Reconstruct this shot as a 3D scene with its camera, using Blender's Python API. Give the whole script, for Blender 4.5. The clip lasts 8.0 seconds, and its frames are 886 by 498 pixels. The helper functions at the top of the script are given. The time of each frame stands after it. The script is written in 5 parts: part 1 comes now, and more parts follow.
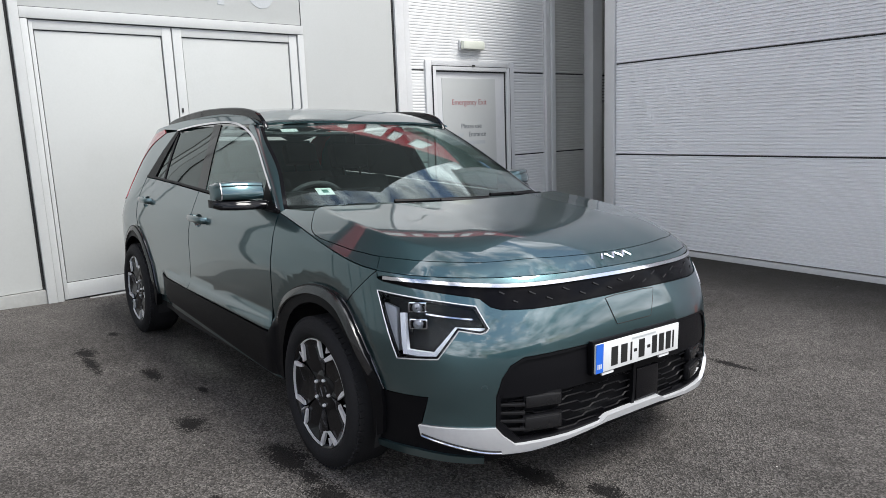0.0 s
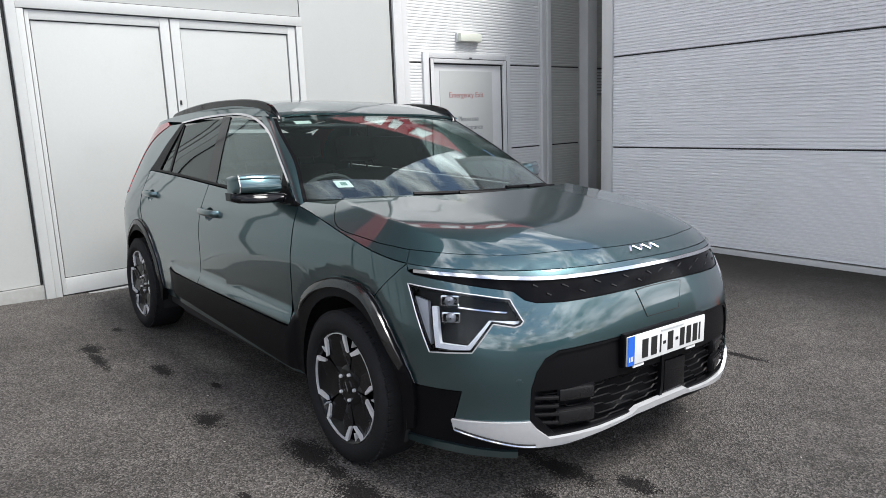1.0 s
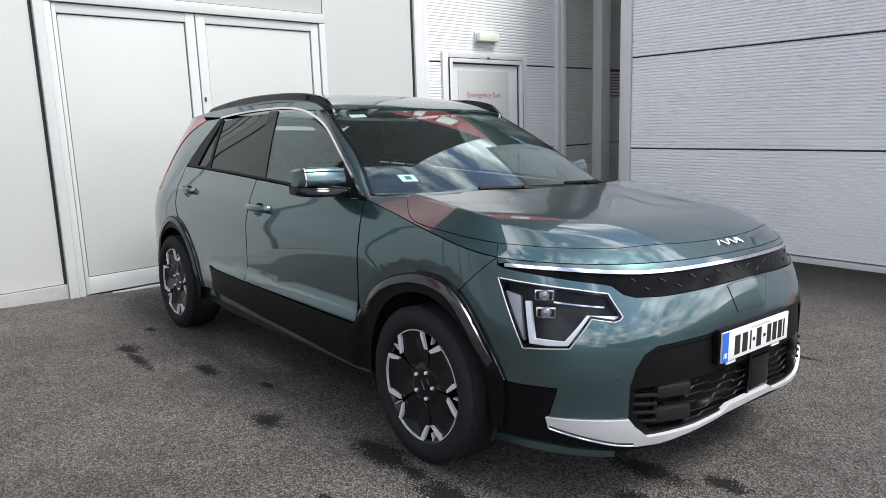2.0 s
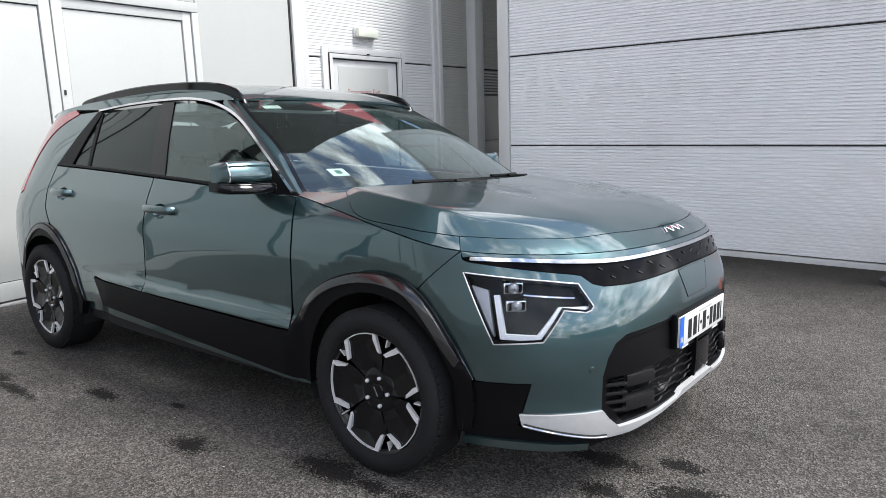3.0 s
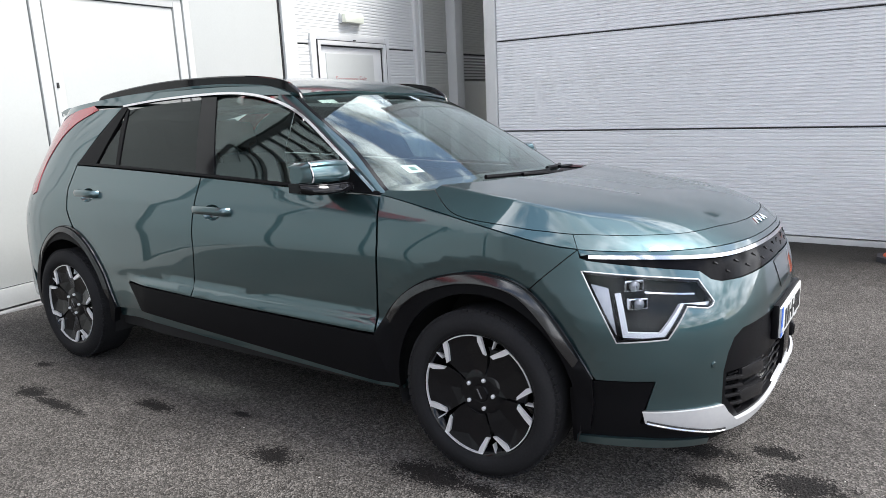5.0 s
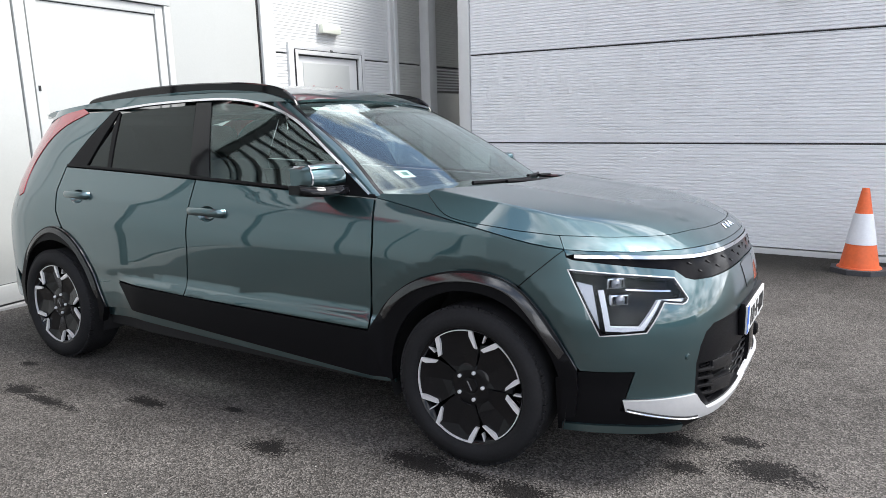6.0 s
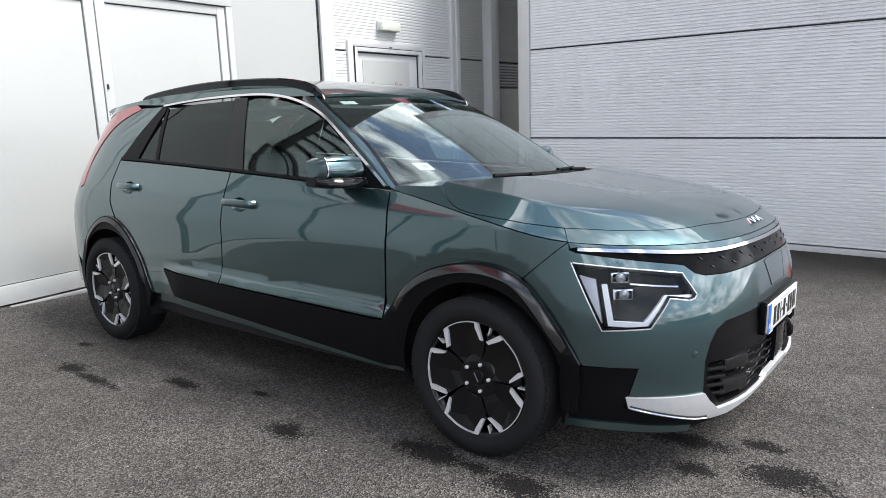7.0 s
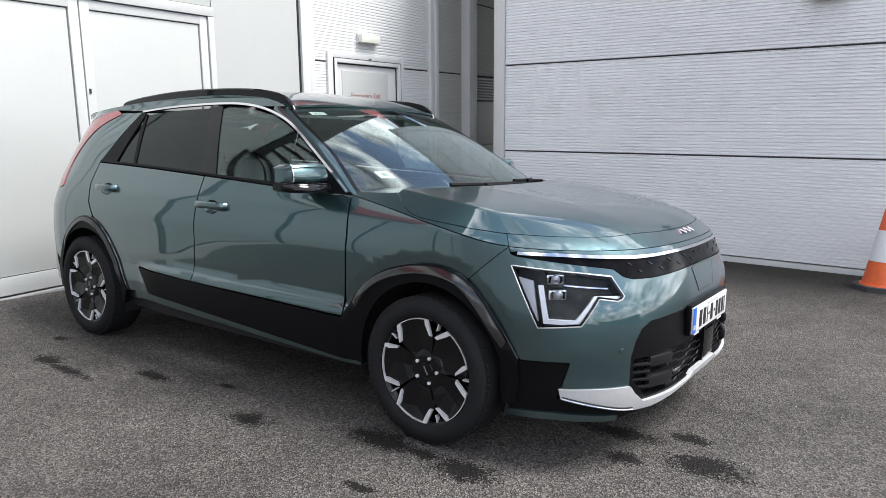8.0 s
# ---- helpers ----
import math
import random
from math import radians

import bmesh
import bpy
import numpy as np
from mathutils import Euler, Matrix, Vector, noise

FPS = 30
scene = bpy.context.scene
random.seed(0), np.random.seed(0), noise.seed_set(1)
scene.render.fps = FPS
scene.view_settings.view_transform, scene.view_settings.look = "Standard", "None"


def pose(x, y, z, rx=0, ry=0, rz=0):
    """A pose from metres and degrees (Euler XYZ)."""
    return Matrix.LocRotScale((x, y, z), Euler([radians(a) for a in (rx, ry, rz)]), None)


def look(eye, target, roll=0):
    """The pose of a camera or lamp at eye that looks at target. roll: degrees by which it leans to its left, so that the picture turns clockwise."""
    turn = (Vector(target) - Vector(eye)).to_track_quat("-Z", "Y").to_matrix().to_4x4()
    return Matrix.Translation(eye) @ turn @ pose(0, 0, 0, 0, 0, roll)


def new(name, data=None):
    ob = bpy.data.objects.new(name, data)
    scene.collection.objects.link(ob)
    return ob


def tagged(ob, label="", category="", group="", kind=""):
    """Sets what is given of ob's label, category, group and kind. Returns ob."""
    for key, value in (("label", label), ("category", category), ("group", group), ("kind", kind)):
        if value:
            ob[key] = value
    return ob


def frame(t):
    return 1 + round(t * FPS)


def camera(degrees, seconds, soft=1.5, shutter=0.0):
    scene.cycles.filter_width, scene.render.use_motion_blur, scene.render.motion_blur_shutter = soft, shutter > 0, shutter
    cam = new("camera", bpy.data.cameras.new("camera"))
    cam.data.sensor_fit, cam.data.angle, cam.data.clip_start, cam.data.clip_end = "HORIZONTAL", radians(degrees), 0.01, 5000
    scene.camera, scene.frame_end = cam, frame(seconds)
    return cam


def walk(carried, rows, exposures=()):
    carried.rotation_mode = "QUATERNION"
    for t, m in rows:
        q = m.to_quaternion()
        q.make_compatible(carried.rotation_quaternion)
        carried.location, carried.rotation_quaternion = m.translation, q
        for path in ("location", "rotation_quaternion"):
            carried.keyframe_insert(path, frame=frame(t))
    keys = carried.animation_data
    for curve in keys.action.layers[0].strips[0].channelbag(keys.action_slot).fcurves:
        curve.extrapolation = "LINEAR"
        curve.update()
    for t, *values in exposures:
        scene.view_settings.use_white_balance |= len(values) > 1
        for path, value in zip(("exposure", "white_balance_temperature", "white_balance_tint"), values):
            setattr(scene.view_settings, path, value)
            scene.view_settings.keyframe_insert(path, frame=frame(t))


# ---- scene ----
cam = camera(64.6, 8.0, soft=0.75)
PATH = [
    (0, (2.504, -2.175, 1.34), (0.945, -0.959, 1.036), -0.4),
    (0.5, (2.478, -2.182, 1.341), (0.883, -1.016, 1.026), -1.1),
    (1, (2.378, -2.293, 1.334), (0.85, -1.044, 1.012), -0.4),
    (1.5, (2.254, -2.469, 1.318), (0.746, -1.192, 1.007), -0.2),
    (1.7, (2.2, -2.508, 1.308), (0.689, -1.236, 0.997), -0.1),
    (2.8, (1.789, -2.605, 1.238), (0.452, -1.149, 0.934), -0.5),
    (3, (1.739, -2.675, 1.242), (0.521, -1.119, 0.934), -0.4),
    (3.5, (1.624, -2.877, 1.267), (0.501, -1.258, 0.923), -0.8),
    (4, (1.512, -2.901, 1.249), (0.376, -1.292, 0.904), -1.8),
    (4.5, (1.33, -2.835, 1.259), (0.2, -1.22, 0.918), -3.0),
    (4.7, (1.29, -2.858, 1.282), (0.157, -1.248, 0.933), -2.2),
    (5.8, (1.19, -3.167, 1.3), (0.21, -1.458, 0.954), 0.2),
    (6, (1.24, -3.145, 1.282), (0.231, -1.449, 0.957), -0.3),
    (6.5, (1.354, -3.078, 1.281), (0.209, -1.469, 0.966), -1.2),
    (7, (1.472, -3.014, 1.262), (0.281, -1.442, 0.93), -0.5),
    (7.5, (1.582, -3.067, 1.257), (0.407, -1.478, 0.952), -1.0),
    (8, (1.708, -3.124, 1.268), (0.552, -1.52, 0.965), 0.9),
]
SLOPE = pose(0, 0, 0, -2.2)  # the yard falls 2.2 degrees towards the north wall; car and camera stand on it
EXPOSURE = ((0.0, 0.48), (0.5, 0.50), (1.5, 0.64), (3.0, 0.80), (3.5, 0.96), (4.5, 0.93), (6.0, 0.98), (6.5, 0.88), (8.0, 0.81))  # the film starts a little darker
walk(cam, [(t, SLOPE @ look(eye, target, roll)) for t, eye, target, roll in PATH], EXPOSURE)

# ---- light ----
world = bpy.data.worlds.new("sky")
scene.world = world
world.use_nodes = True
wn, wl = world.node_tree.nodes, world.node_tree.links
wn.clear()
SUN_UP, SUN_TURN = 55.0, 60.0  # degrees; a veiled sun stands in front of the car
sky = wn.new("ShaderNodeTexSky")
sky.sky_type = "NISHITA"
sky.sun_disc = False
sky.sun_elevation, sky.sun_rotation = radians(SUN_UP), radians(SUN_TURN)
sky.air_density, sky.dust_density = 1.0, 2.0
wcoord = wn.new("ShaderNodeTexCoord")
wmap = wn.new("ShaderNodeMapping")
wmap.inputs["Scale"].default_value = (1.0, 1.0, 2.2)
wmap.inputs["Location"].default_value = (0.7, 0.35, 0.2)
wnoise = wn.new("ShaderNodeTexNoise")
wnoise.inputs["Scale"].default_value = 3.3
wnoise.inputs["Detail"].default_value = 7
wnoise.inputs["Roughness"].default_value = 0.6
wramp = wn.new("ShaderNodeValToRGB")
wramp.color_ramp.elements[0].position, wramp.color_ramp.elements[1].position = 0.455, 0.545
wmix = wn.new("ShaderNodeMixRGB")
wback = wn.new("ShaderNodeBackground")
wback.inputs["Strength"].default_value = 0.095
wout = wn.new("ShaderNodeOutputWorld")
wl.new(wcoord.outputs["Generated"], wmap.inputs["Vector"])
wl.new(wmap.outputs["Vector"], wnoise.inputs["Vector"])
wsep = wn.new("ShaderNodeSeparateXYZ")
wlow = wn.new("ShaderNodeMapRange")  # the clouds close up towards the horizon
wlow.inputs["From Min"].default_value, wlow.inputs["From Max"].default_value = 0.08, 0.42
wlow.inputs["To Min"].default_value, wlow.inputs["To Max"].default_value = 0.075, 0.0
wsum = wn.new("ShaderNodeMath")
wl.new(wcoord.outputs["Generated"], wsep.inputs["Vector"])
wl.new(wsep.outputs["Z"], wlow.inputs["Value"])
wl.new(wnoise.outputs["Fac"], wsum.inputs[0])
wl.new(wlow.outputs["Result"], wsum.inputs[1])
wl.new(wsum.outputs["Value"], wramp.inputs["Fac"])
wl.new(wramp.outputs["Color"], wmix.inputs["Fac"])
wboost = wn.new("ShaderNodeVectorMath")
wboost.operation = "SCALE"
wboost.inputs["Scale"].default_value = 1.5
wl.new(sky.outputs["Color"], wboost.inputs[0])
wl.new(wboost.outputs["Vector"], wmix.inputs[1])
wpuff = wn.new("ShaderNodeTexNoise")
wpuff.inputs["Scale"].default_value, wpuff.inputs["Detail"].default_value = 5.5, 6
wl.new(wmap.outputs["Vector"], wpuff.inputs["Vector"])
wlevel = wn.new("ShaderNodeMapRange")
wlevel.inputs["From Min"].default_value, wlevel.inputs["From Max"].default_value = 0.3, 0.7
wlevel.inputs["To Min"].default_value, wlevel.inputs["To Max"].default_value = 1.0, 27.0
wl.new(wpuff.outputs["Fac"], wlevel.inputs["Value"])
wcloud = wn.new("ShaderNodeVectorMath")
wcloud.operation = "SCALE"
wcloud.inputs[0].default_value = (0.97, 0.99, 1.04)
wl.new(wlevel.outputs["Result"], wcloud.inputs["Scale"])
wl.new(wcloud.outputs["Vector"], wmix.inputs[2])
wl.new(wmix.outputs["Color"], wback.inputs["Color"])
wl.new(wback.outputs["Background"], wout.inputs["Surface"])

sun = new("sun", bpy.data.lights.new("sun", "SUN"))
sun.data.energy, sun.data.angle, sun.data.color = 3.5, radians(26), (1.0, 0.985, 0.955)
sa, sb = radians(SUN_TURN), radians(SUN_UP)
sun.matrix_world = look((0, 0, 20), (-20 * math.sin(sa) * math.cos(sb), -20 * math.cos(sa) * math.cos(sb), 20 - 20 * math.sin(sb)))


# ---- materials ----
def material(name, color, rough=0.5, metal=0.0, vary=0.12, grain=60.0, blotch=3.0, bump=0.0, bump_scale=200.0, coat=0.0, dirt=0.0, spec=0.5):
    """A plain surface with variation at two scales, fine relief and, if wanted, dirt."""
    m = bpy.data.materials.new(name)
    m.use_nodes = True
    nodes, links = m.node_tree.nodes, m.node_tree.links
    b = nodes["Principled BSDF"]
    b.inputs["Roughness"].default_value, b.inputs["Metallic"].default_value = rough, metal
    b.inputs["Coat Weight"].default_value, b.inputs["Coat Roughness"].default_value = coat, 0.02
    b.inputs["Coat IOR"].default_value = 1.82
    b.inputs["Specular IOR Level"].default_value = spec
    co = nodes.new("ShaderNodeTexCoord")
    n1, n2 = nodes.new("ShaderNodeTexNoise"), nodes.new("ShaderNodeTexNoise")
    n1.inputs["Scale"].default_value, n2.inputs["Scale"].default_value = blotch, grain
    n1.inputs["Detail"].default_value, n2.inputs["Detail"].default_value = 5, 3
    add = nodes.new("ShaderNodeMath")
    add.operation = "ADD"
    links.new(co.outputs["Object"], n1.inputs["Vector"])
    links.new(co.outputs["Object"], n2.inputs["Vector"])
    links.new(n1.outputs["Fac"], add.inputs[0])
    links.new(n2.outputs["Fac"], add.inputs[1])
    rng = nodes.new("ShaderNodeMapRange")
    rng.inputs["From Min"].default_value, rng.inputs["From Max"].default_value = 0.6, 1.4
    rng.inputs["To Min"].default_value, rng.inputs["To Max"].default_value = 1 - vary, 1 + vary
    links.new(add.outputs[0], rng.inputs["Value"])
    mul = nodes.new("ShaderNodeVectorMath")
    mul.operation = "SCALE"
    mul.inputs[0].default_value = color
    links.new(rng.outputs["Result"], mul.inputs["Scale"])
    col = mul.outputs["Vector"]
    if dirt > 0:
        n3 = nodes.new("ShaderNodeTexNoise")
        n3.inputs["Scale"].default_value, n3.inputs["Detail"].default_value, n3.inputs["Roughness"].default_value = 1.7, 8, 0.7
        links.new(co.outputs["Object"], n3.inputs["Vector"])
        r3 = nodes.new("ShaderNodeMapRange")
        r3.inputs["From Min"].default_value, r3.inputs["From Max"].default_value, r3.inputs["To Max"].default_value = 0.52, 0.75, dirt
        links.new(n3.outputs["Fac"], r3.inputs["Value"])
        mix = nodes.new("ShaderNodeMixRGB")
        mix.inputs[2].default_value = (color[0] * 0.55, color[1] * 0.52, color[2] * 0.46, 1)
        links.new(r3.outputs["Result"], mix.inputs["Fac"])
        links.new(col, mix.inputs[1])
        col = mix.outputs["Color"]
    links.new(col, b.inputs["Base Color"])
    r2 = nodes.new("ShaderNodeMapRange")
    r2.inputs["To Min"].default_value, r2.inputs["To Max"].default_value = max(0.01, rough * 0.85), min(1.0, rough * 1.15)
    links.new(n1.outputs["Fac"], r2.inputs["Value"])
    links.new(r2.outputs["Result"], b.inputs["Roughness"])
    if bump > 0:
        nb = nodes.new("ShaderNodeTexNoise")
        nb.inputs["Scale"].default_value, nb.inputs["Detail"].default_value = bump_scale, 4
        links.new(co.outputs["Object"], nb.inputs["Vector"])
        bp = nodes.new("ShaderNodeBump")
        bp.inputs["Strength"].default_value, bp.inputs["Distance"].default_value = bump, 0.004
        links.new(nb.outputs["Fac"], bp.inputs["Height"])
        links.new(bp.outputs["Normal"], b.inputs["Normal"])
    return m


def glass(name, tint, gloss=0.02, ior=1.75, power=4.0):
    """Thin glass: what is behind shows through the tint, and the surface reflects."""
    m = bpy.data.materials.new(name)
    m.use_nodes = True
    nodes, links = m.node_tree.nodes, m.node_tree.links
    nodes.clear()
    out, mix = nodes.new("ShaderNodeOutputMaterial"), nodes.new("ShaderNodeMixShader")
    tr, gl = nodes.new("ShaderNodeBsdfTransparent"), nodes.new("ShaderNodeBsdfGlossy")
    lw, pw, ma = nodes.new("ShaderNodeLayerWeight"), nodes.new("ShaderNodeMath"), nodes.new("ShaderNodeMath")
    tr.inputs["Color"].default_value = (*tint, 1)
    gl.inputs["Roughness"].default_value = gloss
    gl.inputs["Color"].default_value = (0.91, 0.99, 0.98, 1)
    lw.inputs["Blend"].default_value = 0.5
    f0 = ((ior - 1) / (ior + 1)) ** 2
    pw.operation, ma.operation = "POWER", "MULTIPLY_ADD"
    pw.inputs[1].default_value = power
    ma.inputs[1].default_value, ma.inputs[2].default_value = 1 - f0, f0
    links.new(lw.outputs["Facing"], pw.inputs[0])
    links.new(pw.outputs[0], ma.inputs[0])
    links.new(ma.outputs[0], mix.inputs["Fac"])
    links.new(tr.outputs["BSDF"], mix.inputs[1])
    links.new(gl.outputs["BSDF"], mix.inputs[2])
    links.new(mix.outputs["Shader"], out.inputs["Surface"])
    return m


PAINT = material("green_grey_metallic_paint", (0.047, 0.101, 0.113), rough=0.30, metal=0.88, vary=0.03, grain=900, blotch=0.5, coat=1.0)
BLACK_GLOSS = material("black_gloss_paint", (0.004, 0.004, 0.005), rough=0.06, vary=0.1, spec=0.32)
ARCH_GLOSS = material("glossy_arch_plastic", (0.010, 0.010, 0.011), rough=0.14, vary=0.25, blotch=6, spec=0.9)
WHEEL_BLACK = material("black_wheel_lacquer", (0.006, 0.006, 0.007), rough=0.16, vary=0.15, spec=0.3)
CLADDING = material("black_cladding_plastic", (0.0045, 0.0045, 0.0055), rough=0.42, vary=0.2, grain=300, bump=0.08, bump_scale=900, spec=0.10)
GRILLE_BLACK = material("black_grille_plastic", (0.004, 0.004, 0.005), rough=0.12, vary=0.1, spec=0.06)
COVER_GREY = material("dark_grey_cover", (0.011, 0.011, 0.012), rough=0.22, vary=0.15, spec=0.35)
DARK = material("dark_underside", (0.008, 0.008, 0.009), rough=0.8, vary=0.3)
SILVER = material("satin_silver_trim", (0.70, 0.71, 0.73), rough=0.25, metal=0.5, vary=0.05)
CHROME = material("bright_chrome", (0.80, 0.80, 0.82), rough=0.10, metal=1.0, vary=0.03)
MACHINED = material("machined_aluminium", (0.78, 0.78, 0.80), rough=0.3, metal=0.35, vary=0.05)
RUBBER = material("tyre_rubber", (0.016, 0.016, 0.0175), rough=0.75, vary=0.25, grain=120, blotch=8, bump=0.3, bump_scale=500, spec=0.14)
LAMP_WHITE = material("white_light_guide", (0.85, 0.86, 0.88), rough=0.3, vary=0.02)
SIGNAL = material("pale_signal_reflector", (0.48, 0.49, 0.52), rough=0.3, metal=0.5, vary=0.1)
LAMP_GREY = material("grey_lamp_bezel", (0.30, 0.31, 0.33), rough=0.25, metal=0.6, vary=0.1)
RED_LENS = material("red_lamp_lens", (0.36, 0.05, 0.06), rough=0.12, vary=0.06, coat=0.8)
SEAT = material("dark_seat_cloth", (0.016, 0.016, 0.018), rough=0.9, vary=0.2, grain=400, bump=0.2, bump_scale=700)
TRIM_GREY = material("grey_cabin_trim", (0.05, 0.05, 0.055), rough=0.7, vary=0.15, bump=0.15, bump_scale=600)
PLATE_WHITE = material("white_reflective_plate", (0.62, 0.63, 0.63), rough=0.35, vary=0.04)
PLATE_BLUE = material("blue_plate_band", (0.02, 0.12, 0.55), rough=0.35, vary=0.04)
PLATE_GREEN = material("dark_green_ink", (0.03, 0.14, 0.10), rough=0.5, vary=0.1)
INK = material("black_ink", (0.01, 0.01, 0.01), rough=0.5, vary=0.1)
RED_INK = material("dull_red_ink", (0.38, 0.17, 0.17), rough=0.5, vary=0.1)
TEXT_GREY = material("dark_grey_ink", (0.17, 0.18, 0.19), rough=0.5, vary=0.1)
SILL = material("weathered_grey_board", (0.27, 0.275, 0.265), rough=0.7, vary=0.12, grain=30, blotch=2, dirt=0.4)
GREY_INK = material("grey_film", (0.42, 0.44, 0.45), rough=0.5, vary=0.1)
PAPER = material("white_sticker", (0.75, 0.78, 0.76), rough=0.6, vary=0.04)
SCREEN = glass("clear_windscreen_glass", (0.82, 0.88, 0.86), ior=1.72)
SIDE_GLASS = glass("green_tinted_glass", (0.66, 0.74, 0.73), ior=1.72, power=5.0)
PRIVACY = glass("dark_privacy_glass", (0.10, 0.105, 0.105), ior=1.5, power=5.0)
LENS = glass("clear_lamp_lens", (0.93, 0.94, 0.96), ior=1.19)
WHITE_PANEL = material("white_glazed_panel", (0.448, 0.460, 0.449), rough=0.30, vary=0.03, blotch=0.8, dirt=0.10)
WHITE_FRAME = material("white_powder_coated_frame", (0.475, 0.486, 0.480), rough=0.42, vary=0.04, dirt=0.12)
GREY_FRAME = material("pale_grey_trim", (0.58, 0.586, 0.587), rough=0.40, vary=0.05, dirt=0.15)
RIBBED = material("grey_ribbed_cladding", (0.80, 0.812, 0.838), rough=0.45, metal=0.0, vary=0.05, blotch=0.7, dirt=0.18)
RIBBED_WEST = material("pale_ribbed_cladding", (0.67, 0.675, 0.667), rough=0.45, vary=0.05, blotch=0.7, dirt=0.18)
# darker olive copy of the west cladding, with the passage's shade in its colour
RIBBED_SHADED = material("shaded_olive_ribbed_cladding", (0.44, 0.445, 0.42), rough=0.5, vary=0.08, blotch=0.7, dirt=0.25)
SEAL = material("black_rubber_seal", (0.02, 0.02, 0.02), rough=0.7, vary=0.2)
LAMP_BOX = material("cream_lamp_diffuser", (0.72, 0.74, 0.64), rough=0.4, vary=0.06)
FASCIA_RED = material("red_fascia", (0.30, 0.014, 0.02), rough=0.35, vary=0.05)
CONE_ORANGE = material("orange_cone_plastic", (0.72, 0.13, 0.035), rough=0.55, vary=0.12, grain=40, blotch=9, dirt=0.25)
CONE_WHITE = material("white_reflective_sleeve", (0.70, 0.72, 0.76), rough=0.4, vary=0.06, dirt=0.15)
CONE_BASE = material("dark_recycled_base", (0.05, 0.05, 0.055), rough=0.85, vary=0.25)
UPPER = material("dark_upper_glazing", (0.040, 0.043, 0.045), rough=0.9, vary=0.2, blotch=0.6, spec=0.08)
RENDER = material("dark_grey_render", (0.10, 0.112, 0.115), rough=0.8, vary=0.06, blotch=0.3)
HEAD_PANEL = material("grey_green_head_panel", (0.46, 0.50, 0.50), rough=0.6, vary=0.08, blotch=0.6)
GLAZING = material("dark_shop_glazing", (0.27, 0.30, 0.30), rough=0.06, vary=0.2, blotch=0.5)
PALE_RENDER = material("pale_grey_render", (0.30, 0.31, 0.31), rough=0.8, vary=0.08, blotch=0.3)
CONCRETE = material("grey_concrete", (0.30, 0.30, 0.30), rough=0.85, vary=0.2, bump=0.3, bump_scale=120, dirt=0.3)


